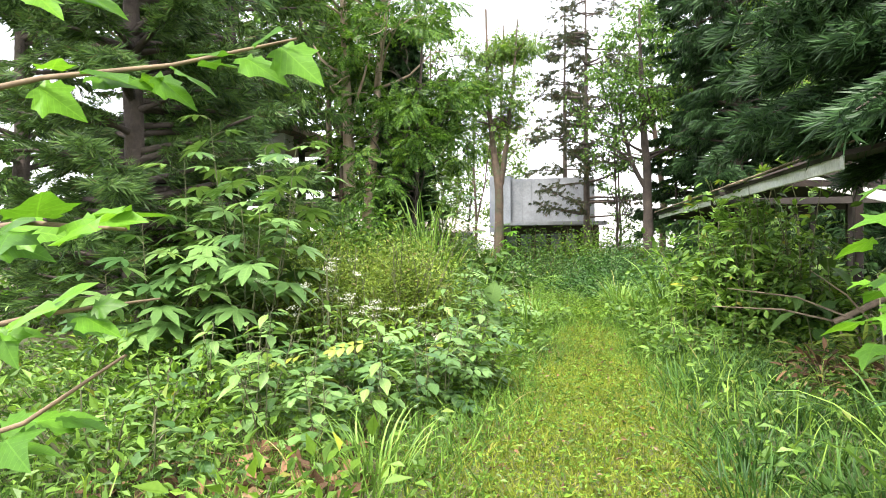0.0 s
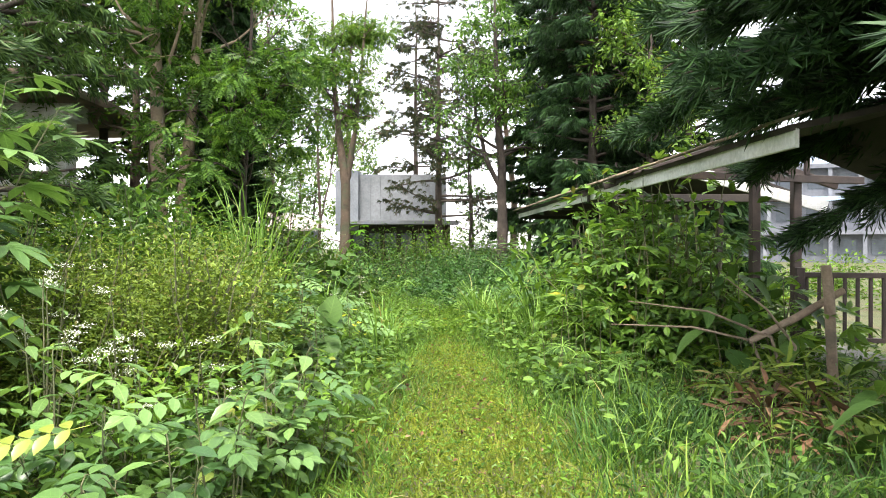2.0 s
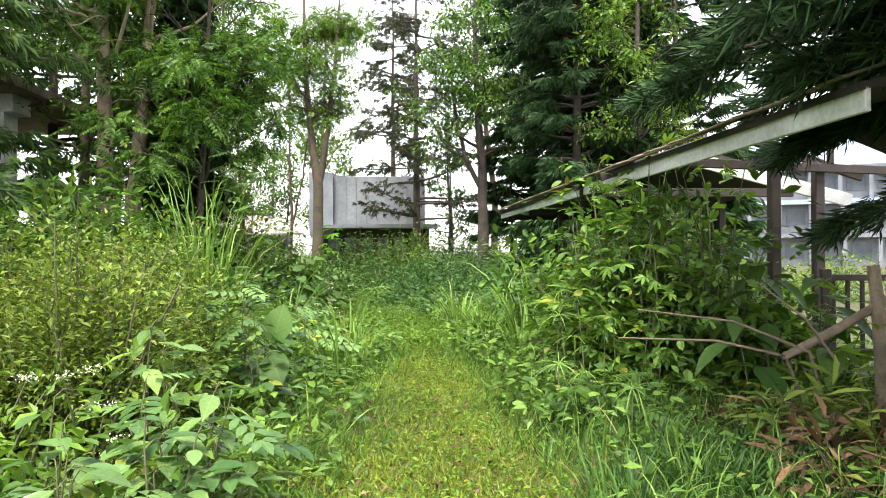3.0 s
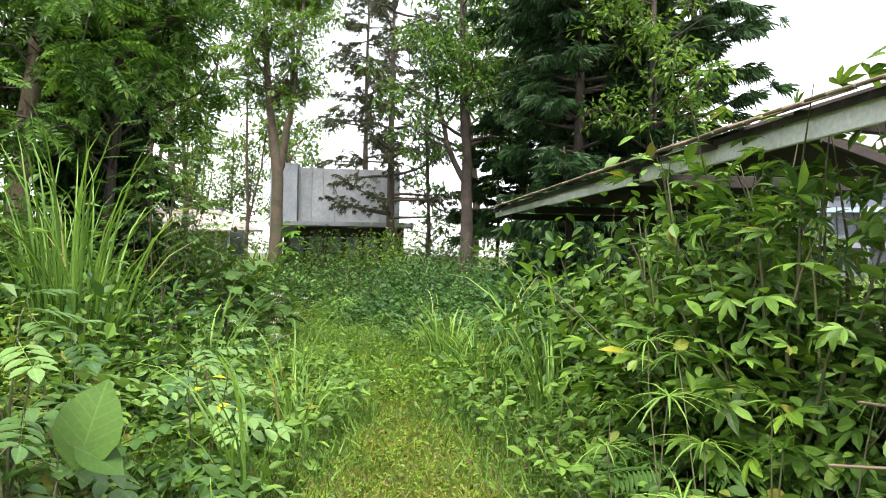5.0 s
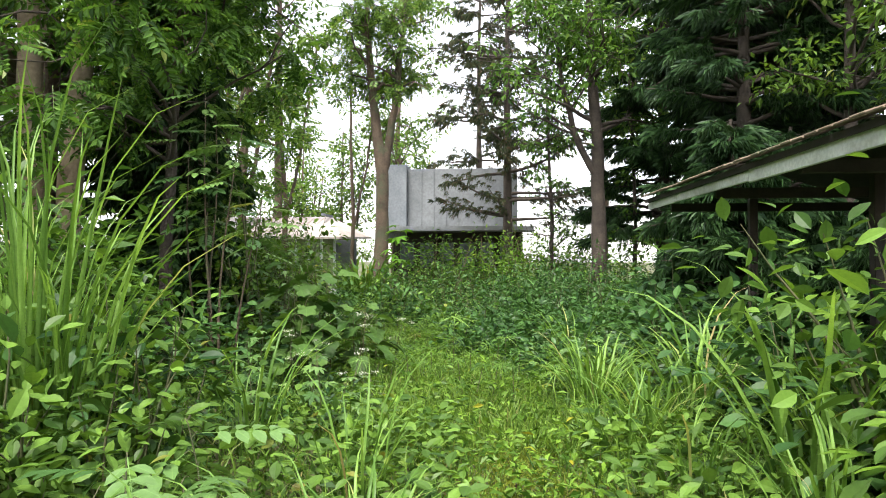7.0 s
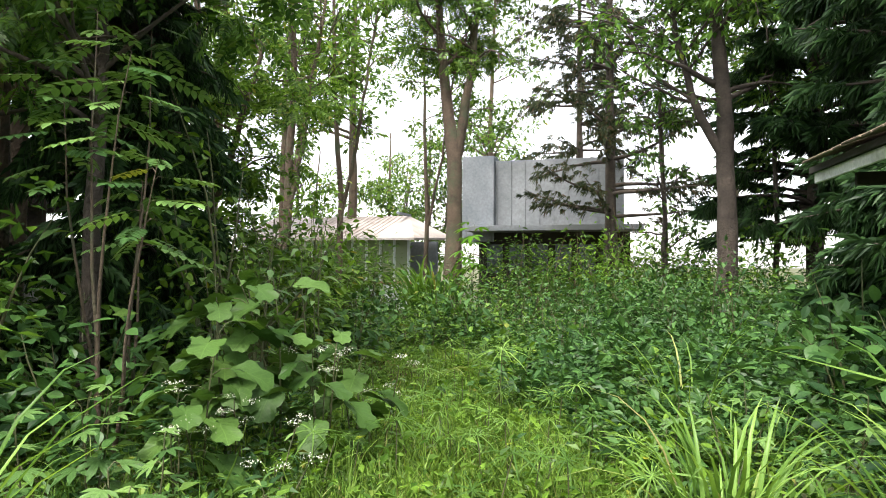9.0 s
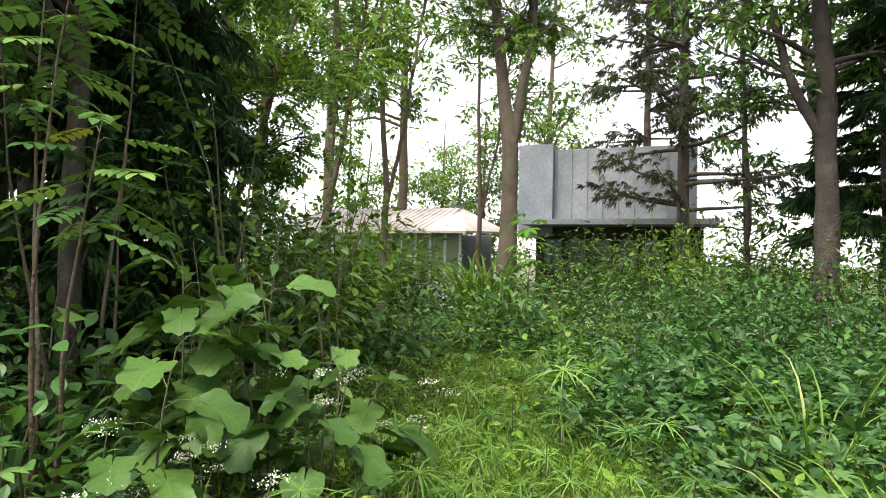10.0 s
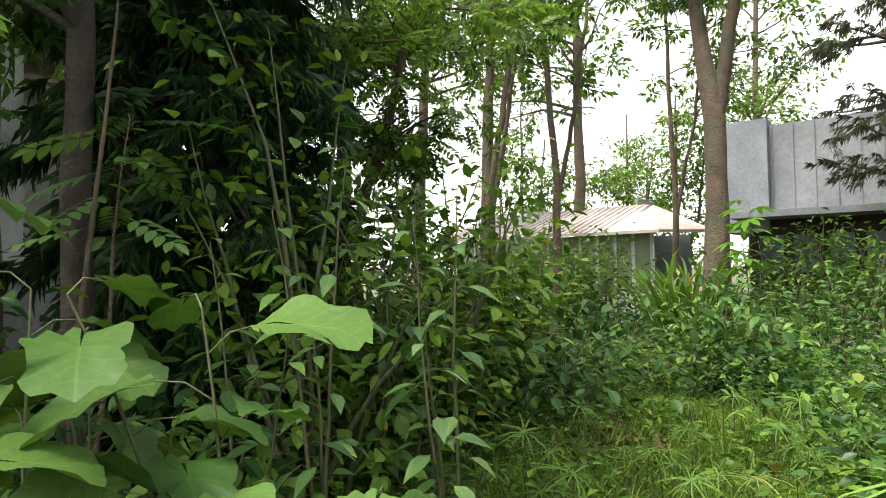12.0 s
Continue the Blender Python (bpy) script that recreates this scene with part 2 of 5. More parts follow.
def spread(shape, pos, way, size, up=None, lean=0.5):
    """Copies of a small shape (its length along y, face along z) at pos, pointing along way."""
    V, T = shape
    m = len(pos)
    d = unit(way)
    if up is None:
        up = np.array([0, 0, 1.0]) + lean * rng.normal(size=(m, 3))
    x = unit(np.cross(d, up))
    z = np.cross(x, d)
    S = np.broadcast_to(np.asarray(size, float), (m,))
    W = pos[:, None] + S[:, None, None] * (V[None, :, 0:1] * x[:, None] + V[None, :, 1:2] * d[:, None] + V[None, :, 2:3] * z[:, None])
    F = (T[None] + (np.arange(m) * len(V))[:, None, None]).reshape(-1, 3)
    return W.reshape(-1, 3), F


def strip_leaf(ws, curl=0.15, fold=0.25, rows=None):
    """A leaf as a folded strip: half-widths ws along a length of 1."""
    n = len(ws)
    ys = np.linspace(0, 1, n) if rows is None else np.asarray(rows, float)
    V, T = [], []
    for y, w in zip(ys, ws):
        z = -curl * y * y
        V += [(-w, y, z + fold * w), (0, y, z), (w, y, z + fold * w)]
    for i in range(n - 1):
        a = 3 * i
        T += [(a, a + 1, a + 4), (a, a + 4, a + 3), (a + 1, a + 2, a + 5), (a + 1, a + 5, a + 4)]
    return np.array(V, float), np.array(T)


def lobed_leaf(lobes, inner, curl=0.2):
    """A palmate leaf: lobes = (angle, length) pairs, joined through notches."""
    pts = [(0.0, 0.0)]
    for i, (a, l) in enumerate(lobes):
        r = radians(a)
        tip = (math.sin(r) * l, 0.15 + math.cos(r) * l)
        for da, f in ((-13, 0.72), (0, 1.0), (13, 0.72)):
            q = radians(a + da)
            pts.append((math.sin(q) * l * f, 0.15 + math.cos(q) * l * f) if da else tip)
        if i < len(lobes) - 1:
            q = radians((a + lobes[i + 1][0]) / 2)
            pts.append((math.sin(q) * inner, 0.15 + math.cos(q) * inner))
    V = [(0, 0.15, 0.0)] + [(x, y, -curl * (x * x + (y - 0.15) ** 2) + 0.05 * math.sin(9 * x + 5 * y)) for x, y in pts]
    n = len(pts)
    T = [(0, 1 + (i + 1) % n, 1 + i) for i in range(n)]
    return np.array(V, float), np.array(T)


def ovate_lobed(n):
    """A broad ovate leaf, shallowly lobed, drooping and a little wavy: a fan in two rings."""
    rim = []
    for k in range(n + 1):
        f = k / n
        a = math.pi * (2 * f - 1) * 0.985
        w = 0.37 * math.sin(abs(a)) ** 0.8 * (1 + 0.28 * math.cos(a))
        lob = 1 + 0.2 * math.sin(4.5 * abs(a) - 0.6) + 0.05 * math.sin(17 * a)
        rim.append((math.copysign(w * lob, a), 0.5 + 0.5 * math.cos(a) * (0.95 + 0.05 * lob)))
    V = []
    for s in (0.5, 1.0):
        for x, y in rim:
            px, py = x * s, 0.42 + (y - 0.42) * s
            V.append((px, py, 0.22 * abs(px) - 0.32 * py * py + 0.03 * s * math.sin(23 * px + 11 * py)))
    V.append((0, 0.42, -0.06))
    m, T = n + 1, []
    for k in range(n):
        T += [(k, m + k, m + k + 1), (k, m + k + 1, k + 1), (2 * m, k, k + 1)]
    return np.array(V, float), np.array(T)


def merge_shapes(items):
    V, F = joined(items)
    return V, F


OVAL = strip_leaf([0.0, 0.2, 0.27, 0.2, 0.0])
SMALL = strip_leaf([0.03, 0.24, 0.0], 0.2, 0.3, (0, 0.42, 1))
LANCE = strip_leaf([0.02, 0.1, 0.09, 0.0], 0.3, 0.3)
BLADE = (np.array([(-0.024, 0, 0), (0.024, 0, 0), (-0.022, 0.45, -0.1), (0.022, 0.45, -0.1), (0, 1, -0.5)], float), np.array([(0, 1, 3), (0, 3, 2), (2, 3, 4)]))
LONG_BLADE = strip_leaf([0.007, 0.009, 0.0095, 0.009, 0.007, 0.004, 0.0], 0.16, 0.6)
for _v in LONG_BLADE[0]:
    _v[2] -= 0.3 * _v[1] ** 4
    _v[1] -= 0.16 * _v[1] ** 5
STRAIGHT_BLADE = strip_leaf([0.006, 0.008, 0.008, 0.007, 0.005, 0.003, 0.0], 0.05, 0.6)
for _v in STRAIGHT_BLADE[0]:
    _v[2] -= 0.22 * _v[1] ** 5
    _v[1] -= 0.1 * _v[1] ** 6
MAPLE = lobed_leaf([(-115, 0.38), (-62, 0.6), (0, 0.85), (62, 0.6), (115, 0.38)], 0.44)
LOBED = ovate_lobed(30)
PALM5 = merge_shapes([spread(strip_leaf([0.02, 0.13, 0.15, 0.0], 0.25), np.zeros((1, 3)), np.array([[math.sin(radians(a)), math.cos(radians(a)), 0.05]]), l, up=np.array([[0, 0, 1.0]])) for a, l in ((-80, 0.7), (-38, 0.9), (0, 1.0), (38, 0.9), (80, 0.7))])


def pinnate(pairs=4, shape=SMALL, leaflet=0.36):
    items = []
    for i in range(pairs):
        y = 0.22 + 0.66 * i / max(pairs - 1, 1)
        for s in (-1, 1):
            items.append(spread(shape, np.array([[0, y, -0.12 * y * y]]), np.array([[s, 0.5, -0.12]]), leaflet * (1 - 0.25 * abs(i / pairs - 0.4)), up=np.array([[0, 0, 1.0]])))
    items.append(spread(shape, np.array([[0, 0.9, -0.1]]), np.array([[0, 1, -0.2]]), leaflet, up=np.array([[0, 0, 1.0]])))
    items.append(spread(strip_leaf([0.008, 0.0], 0.12), np.zeros((1, 3)), np.array([[0, 1.0, 0]]), 1.0, up=np.array([[0, 0, 1.0]])))
    return merge_shapes(items)


TINY = (np.array([(0, 0, 0), (-0.23, 0.42, 0.07), (0.23, 0.42, 0.07), (0, 1, -0.18)], float), np.array([(0, 2, 3), (0, 3, 1)]))
PINNATE = pinnate(6, TINY, 0.3)


def needle_tuft(n, width, spread_a, hang, seed):
    """A twig end: fingers of needles fanning round its axis, their tips hanging or turned up."""
    q = np.random.default_rng(seed)
    V, T = [], []
    for i in range(n):
        y0 = 0.55 * i / n
        a = 2.4 * i + q.uniform(-0.4, 0.4)
        o = spread_a * q.uniform(0.5, 1.1)
        L = q.uniform(0.4, 0.62)
        d = np.array([math.cos(a) * o, 1.0, 0.7 * math.sin(a) * o])
        d /= np.linalg.norm(d)
        b = np.array([0, y0, 0.0])
        m, e = b + 0.5 * L * d, b + L * d + np.array([0, 0, -hang * L])
        w = np.cross(d, q.normal(size=3))
        w *= width / np.linalg.norm(w)
        k = len(V)
        V += [b, m - w, m + w, e]
        T += [(k, k + 2, k + 3), (k, k + 3, k + 1)]
    return np.array(V, float), np.array(T)


SPRAY = needle_tuft(12, 0.03, 0.8, 0.3, 3)
ROPE_SPRAY = needle_tuft(17, 0.021, 0.9, -0.15, 5)
FINE_SPRAY = needle_tuft(12, 0.02, 1.1, 0.45, 9)
STAR = merge_shapes([spread(strip_leaf([0.012, 0.021, 0.016, 0.0], 0.55, 0.4), np.zeros((1, 3)), np.array([[math.cos(a), math.sin(a), 0.25 + 0.2 * math.sin(5 * a)]]), 0.8 + 0.2 * math.sin(3 * a), up=np.array([[0, 0, 1.0]])) for a in np.linspace(0, 2 * np.pi, 15, endpoint=False)])


def ground_z(x, y):
    return 0.05 * np.sin(0.5 * x + 0.3 * y) + 0.03 * np.sin(1.3 * x - 0.9 * y) + np.clip((abs(x - path_x(y)) - 1.0) * 0.03, 0, 0.12) - 0.03


def path_x(y):
    return np.interp(y, [-3, 3, 8, 12, 15, 18, 20, 23, 26], [0.0, 0.0, -0.05, -0.1, -0.3, -1.6, -2.5, -2.9, -3.2])


def path_half(y):
    return np.interp(y, [-3, 5, 9, 12, 14, 20], [0.9, 0.75, 0.6, 0.42, 0.28, 0.2]) + 0.12 * np.sin(1.9 * y) + 0.06 * np.sin(4.3 * y + 1)


def clear(x, y, wide=1.1):
    """Whether a place lies in the low strip that the walk follows."""
    return (abs(x - path_x(y)) < wide * np.clip((25.5 - y) / 5.0, 0.0, 1.0)) & (y < 22.5)

# ---- growers ----
def limb_path(base, way, length, bend=0.15, n=6, droop=0.0):
    d = np.asarray(way, float) / np.linalg.norm(way)
    p = [np.asarray(base, float)]
    for i in range(n - 1):
        d = d + rng.normal(0, bend, 3) + np.array([0, 0, -droop])
        d /= np.linalg.norm(d)
        p.append(p[-1] + d * length / (n - 1))
    return np.array(p)


def tree(name, label, base, stems, bark, leaf, shape, leaf_size, crown_from, crown_to, radius, n_limbs, n_leaves, category="tree", top_thin=0.5, clump=0.5, shape_up=0.35):
    """A broadleaf tree. stems: lists of (dx, dy, z, r) up each trunk."""
    top = empty(name, base, label, category)
    tips, tubes = [], []
    for k, st in enumerate(stems):
        st = np.array(st, float)
        zs = np.linspace(0, 1, 16)
        q = np.linspace(0, 1, len(st))
        P = np.stack([np.interp(zs, q, st[:, i]) for i in range(3)], 1)
        P[1:-1, :2] += rng.normal(0, 0.012, (14, 2))
        R = np.interp(zs, q, st[:, 3])
        V, F = tube(P, R, 10, 0.09)
        link_mesh("trunk", V, F, bark, top, smooth=True)
        hi = P[-1, 2]
        for i in range(n_limbs // len(stems)):
            z = rng.uniform(crown_from * 0.85, min(crown_to * 0.93, hi))
            at = np.array([np.interp(z, P[:, 2], P[:, j]) for j in range(3)])
            a = rng.uniform(0, 2 * np.pi)
            f = (z - crown_from) / max(crown_to - crown_from, 0.1)
            L = radius * (1.05 - top_thin * max(f, 0)) * rng.uniform(0.6, 1.15)
            Q = limb_path(at, (math.cos(a), math.sin(a), rng.uniform(0.1, 0.9)), L, 0.16)
            r0 = 0.45 * np.interp(z, P[:, 2], R)
            V, F = tube(Q, np.linspace(max(r0, 0.02), 0.008, len(Q)), 6)
            link_mesh("limb", V, F, bark, top, smooth=True)
            tips.append(Q)
            for _ in range(2):
                s = rng.integers(2, 5)
                Q2 = limb_path(Q[s], (Q[s] - Q[s - 1]) + rng.normal(0, 0.25, 3), L * 0.5, 0.2, 5)
                tubes.append(tube(Q2, np.linspace(0.016, 0.005, len(Q2)), 4))
                tips.append(Q2)
    V, F = joined(tubes)
    link_mesh("twig_mass", V, F, bark, top, smooth=True, kind="stuff")
    pick = rng.integers(0, len(tips), n_leaves)
    f = rng.uniform(0.3, 1.0, n_leaves)
    A = np.array([np.stack([np.interp(np.linspace(0, 1, 9), np.linspace(0, 1, len(q)), q[:, j]) for j in range(3)], 1) for q in tips])
    c = A[pick, np.minimum((f * 8).astype(int), 8)]
    per = 30
    k = np.arange(n_leaves) // per
    c = c[k * per] + (rng.normal(0, clump * 0.55, (n_leaves, 3)) * np.array([1, 1, 0.7]))[k * per]
    off = rng.normal(0, clump * 0.26, (n_leaves, 3)) * np.array([1, 1, 0.6])
    pos = c + off
    way = unit(off) + rng.normal(0, 0.35, (n_leaves, 3)) + np.array([0, 0, -shape_up])
    V, F = spread(shape, pos, way, leaf_size * rng.uniform(0.6, 1.25, n_leaves))
    link_mesh("crown", V, F, leaf, top, kind="stuff")
    return top


def conifer(name, label, base, height, low, radius, bark, leaf, spray=SPRAY, whorl=0.45, per=6, spray_len=0.5, steps=9, trunk_r=0.2, droop=0.12, lean=(0, 0), rise=0.25, thin=1.0, side=None, category="conifer", fill=3, taper=0.75, loose=0.05):
    """Whorled branches with needle sprays hanging along them."""
    top = empty(name, base, label, category)
    zs = np.linspace(0, height, 14)
    P = np.stack([zs * lean[0] + rng.normal(0, 0.02, 14), zs * lean[1] + rng.normal(0, 0.02, 14), zs], 1)
    V, F = tube(P, np.linspace(trunk_r, 0.03, 14), 9, 0.1)
    link_mesh("trunk", V, F, bark, top, smooth=True)
    tubes, pos, way = [], [], []
    z = low
    while z < height - 0.2:
        f = (z - low) / (height - low)
        for k in range(per):
            a = rng.uniform(0, 2 * np.pi) if side is None else rng.uniform(*side)
            L = radius * (1 - taper * f ** 1.3) * rng.uniform(0.65, 1.1)
            at = np.array([z * lean[0], z * lean[1], z + rng.uniform(-0.15, 0.15)])
            Q = limb_path(at, (math.cos(a), math.sin(a), rise), L, 0.07, 8, droop)
            tubes.append(tube(Q, np.linspace(0.035 + 0.012 * L, 0.006, 8), 5))
            n = int(steps * L * thin) + 2
            t = rng.uniform(0.18, 1.0, n) ** 0.8
            c = np.stack([np.interp(t, np.linspace(0, 1, 8), Q[:, j]) for j in range(3)], 1)
            d = np.stack([np.interp(t, np.linspace(0, 1, 8), np.gradient(Q[:, j])) for j in range(3)], 1)
            d = unit(d)
            s = np.cross(d, [0, 0, 1.0])
            for _ in range(fill):
                pos.append(c + rng.normal(0, loose, c.shape))
                way.append(d * rng.uniform(0.3, 1.0, (n, 1)) + s * rng.choice([-1, 1], (n, 1)) * rng.uniform(0.3, 1.0, (n, 1)) + np.array([0, 0, -1.0]) * rng.uniform(0, 0.55, (n, 1)))
        z += whorl * rng.uniform(0.8, 1.2)
    V, F = joined(tubes)
    link_mesh("branch_mass", V, F, bark, top, smooth=True, kind="stuff")
    pos, way = np.concatenate(pos), np.concatenate(way)
    V, F = spread(spray, pos, way, spray_len * rng.uniform(0.6, 1.2, len(pos)), lean=0.25)
    link_mesh("needle_foliage", V, F, leaf, top, kind="stuff")
    return top


def bush(name, label, x, y, r, h, shape, size, n, leaf, stem_mat=None, category="bush", group="", airy=0.5, up=0.6, stems=7, spill=0.2):
    """A leafy mound on its stems, ragged at the top."""
    z0 = float(ground_z(x, y))
    top = empty(name, (x, y, z0), label, category, group)
    n_sh = max(stems, 3)
    tubes, heads = [], []
    for i in range(n_sh):
        a, q = rng.uniform(0, 2 * np.pi), math.sqrt(rng.uniform(0.02, 1)) * r
        hh = h * (1.08 - 0.45 * (q / r) ** 2) * rng.uniform(0.6, 1.1)
        Q = limb_path((0.35 * q * math.cos(a), 0.35 * q * math.sin(a), -0.05), (0.65 * q * math.cos(a), 0.65 * q * math.sin(a), hh), math.hypot(hh, 0.65 * q), 0.1, 7, 0.02)
        tubes.append(tube(Q, np.linspace(0.008 + 0.006 * h, 0.003, 7), 5))
        heads.append(Q)
    V, F = joined(tubes)
    link_mesh("stem_mass", V, F, stem_mat or M["stem"], top, smooth=True, kind="stuff")
    A = np.array(heads)
    k = rng.integers(0, n_sh, n)
    t = rng.uniform(0, 1, n) ** airy
    i0 = np.minimum((t * 6).astype(int), 5)
    c = A[k, i0] + (A[k, i0 + 1] - A[k, i0]) * (t * 6 - i0)[:, None]
    off = rng.normal(0, 1, (n, 3)) * np.array([1, 1, 0.55]) * spill * (0.6 + 0.8 * r)
    pos = c + off
    pos[:, 2] = np.maximum(pos[:, 2], 0.03)
    way = unit(off) + rng.normal(0, 0.3, (n, 3)) + np.array([0, 0, up - 0.6])
    V, F = spread(shape, pos, way, size * rng.uniform(0.55, 1.25, n), lean=0.35)
    link_mesh("foliage", V, F, leaf, top, kind="stuff")
    return top


def grass_clump(name, label, x, y, r, h, n, mat, shape=LONG_BLADE, group="", splay=0.35, width=1.0):
    z0 = float(ground_z(x, y))
    top = empty(name, (x, y, z0), label, "grass", group)
    a = rng.uniform(0, 2 * np.pi, n)
    q = r * np.sqrt(rng.uniform(0, 1, n))
    pos = np.stack([q * np.cos(a), q * np.sin(a), np.zeros(n) - 0.02], 1)
    way = np.stack([np.cos(a) * splay * rng.uniform(0.2, 1.3, n), np.sin(a) * splay * rng.uniform(0.2, 1.3, n), np.ones(n)], 1) + rng.normal(0, 0.1, (n, 3))
    V0, T = shape
    V0 = V0 * np.array([width, 1, 1])
    out = np.stack([np.cos(a), np.sin(a), np.zeros(n)], 1) + rng.normal(0, 0.4, (n, 3))
    V, F = spread((V0, T), pos, way, h * rng.uniform(0.5, 1.15, n), up=-out)
    link_mesh("blade_tuft", V, F, mat, top, kind="stuff")
    return top


def blades_field(name, label, pts, height, mat, shape=BLADE, width=1.0, flop=0.6):
    n = len(pts)
    pos = np.column_stack([pts, ground_z(pts[:, 0], pts[:, 1]) - 0.01])
    way = np.column_stack([rng.normal(0, flop, (n, 2)), np.ones(n)])
    V0, T = shape
    V, F = spread((V0 * np.array([width, 1, 1]), T), pos, way, height * rng.uniform(0.5, 1.3, n), up=rng.normal(0, 1, (n, 3)))
    ob = link_mesh(name, V, F, mat, None, label, kind="stuff")
    ob["category"] = "grass"
    return ob


def leaf_field(name, label, pts, z, mat, shape, size, category="weeds", lean=0.4):
    n = len(pts)
    pos = np.column_stack([pts, ground_z(pts[:, 0], pts[:, 1]) + z])
    way = np.column_stack([rng.normal(0, 1, (n, 2)), rng.normal(0.1, 0.35, n)])
    V, F = spread(shape, pos, way, size * rng.uniform(0.55, 1.3, n), lean=lean)
    ob = link_mesh(name, V, F, mat, None, label, kind="stuff")
    ob["category"] = category
    return ob


def region(n, x0, x1, y0, y1):
    return np.column_stack([rng.uniform(x0, x1, n), rng.uniform(y0, y1, n)])


LEAF_MESHES = {}


def leaf_mesh(key, shape, mat):
    """One mesh per kind of single leaf, shared by all the leaf objects."""
    if key not in LEAF_MESHES:
        V, T = shape
        me = bpy.data.meshes.new(key)
        me.from_pydata([tuple(v) for v in V], [], [tuple(int(i) for i in t) for t in T])
        me.polygons.foreach_set("use_smooth", np.full(len(T), True))
        me.materials.append(mat)
        LEAF_MESHES[key] = me
    return LEAF_MESHES[key]


def single_leaf(parent, me, pos, way, size, up=(0, 0, 1)):
    d = Vector(way).normalized()
    x = d.cross(Vector(up))
    if x.length < 0.05:
        x = Vector((1, 0, 0))
    x.normalize()
    z = x.cross(d)
    ob = new("leaf", me)
    ob.parent = parent
    m = Matrix((x, d, z)).transposed().to_4x4()
    ob.matrix_local = Matrix.Translation(pos) @ m @ Matrix.Scale(size, 4)
    return ob


def leafy_plant(name, label, x, y, h, me_key, shape, mat, size, stems=3, leaves=12, spread_r=0.25, group="", petiole=0.5, low=0.25, droop=0.15, category="plant", stem_mat=None, lean=(0, 0), flowers=0, flower_size=0.022):
    """An upright weed: stems, each with single leaves on stalks, ring by ring."""
    z0 = float(ground_z(x, y))
    top = empty(name, (x, y, z0), label, category, group)
    me = leaf_mesh(me_key, shape, mat)
    for s in range(stems):
        tubes, places = [], []
        a = rng.uniform(0, 2 * np.pi)
        hh = h * (1 if s == 0 else rng.uniform(0.6, 0.95))
        q = spread_r * rng.uniform(0.3, 1) if s else 0.05
        Q = limb_path((0.2 * q * math.cos(a), 0.2 * q * math.sin(a), -0.05), (q * math.cos(a) + lean[0] * hh, q * math.sin(a) + lean[1] * hh, hh), hh, 0.05, 8)
        tubes.append(tube(Q, np.linspace(0.005 + 0.004 * h, 0.003, 8), 6))
        phi = rng.uniform(0, 6)
        for i in range(leaves):
            f = low + (1 - low) * i / max(leaves - 1, 1)
            at = np.array([np.interp(f, np.linspace(0, 1, 8), Q[:, j]) for j in range(3)])
            phi += 2.4
            d = np.array([math.cos(phi), math.sin(phi), 0.35 * f + rng.uniform(-0.1, 0.25)])
            d /= np.linalg.norm(d)
            S = size * (1.1 - 0.45 * f) * rng.uniform(0.75, 1.15)
            tip = at + d * S * petiole
            if petiole > 0.05:
                tubes.append(tube(np.array([at, (at + tip) / 2 + [0, 0, 0.02], tip]), [0.003, 0.0025, 0.002], 4))
            places.append((tip, d + np.array([0, 0, -droop - rng.uniform(0, 0.3)]), S))
        V, F = joined(tubes)
        stem = link_mesh("stem", V, F, stem_mat or M["stem"], top, smooth=True)
        for tip, w, S in places:
            single_leaf(stem, me, tip, w, S, up=(rng.normal(0, 0.2), rng.normal(0, 0.2), 1))
        for _ in range(flowers):
            c = Q[-1] + rng.normal(0, 0.06, 3) * [1, 1, 0.5] + [0, 0, 0.03]
            m = 40
            pos = c + rng.normal(0, 1, (m, 3)) * [0.03, 0.03, 0.01]
            V, F = spread(SMALL, pos, rng.normal(0, 1, (m, 3)) + [0, 0, 0.8], flower_size)
            link_mesh("flower_head", V, F, M["petal"], stem, "white flower cluster", kind="stuff")
    return top


def blade_tuft(name, label, x, y, r, h, n, group="", splay=0.2, width=1.4, shape=LONG_BLADE):
    """A tuft of long arching blades, each one by itself."""
    top = empty(name, (x, y, float(ground_z(x, y))), label, "grass", group)
    me = leaf_mesh("long_blade_%d_%d" % (round(100 * width), shape is STRAIGHT_BLADE), (shape[0] * np.array([width, 1, 1]), shape[1]), M["blade"])
    for _ in range(n):
        a, q = rng.uniform(0, 2 * np.pi), r * math.sqrt(rng.uniform(0, 1))
        o = Vector((math.cos(a), math.sin(a), 0)) + Vector(rng.normal(0, 0.4, 3))
        w = Vector((math.cos(a) * splay * rng.uniform(0.2, 1.5), math.sin(a) * splay * rng.uniform(0.2, 1.5), 1)) + Vector(rng.normal(0, 0.07, 3))
        ob = single_leaf(top, me, (q * math.cos(a), q * math.sin(a), -0.02), w, h * rng.uniform(0.5, 1.15), up=-o)
        ob.name = "blade"
    return top


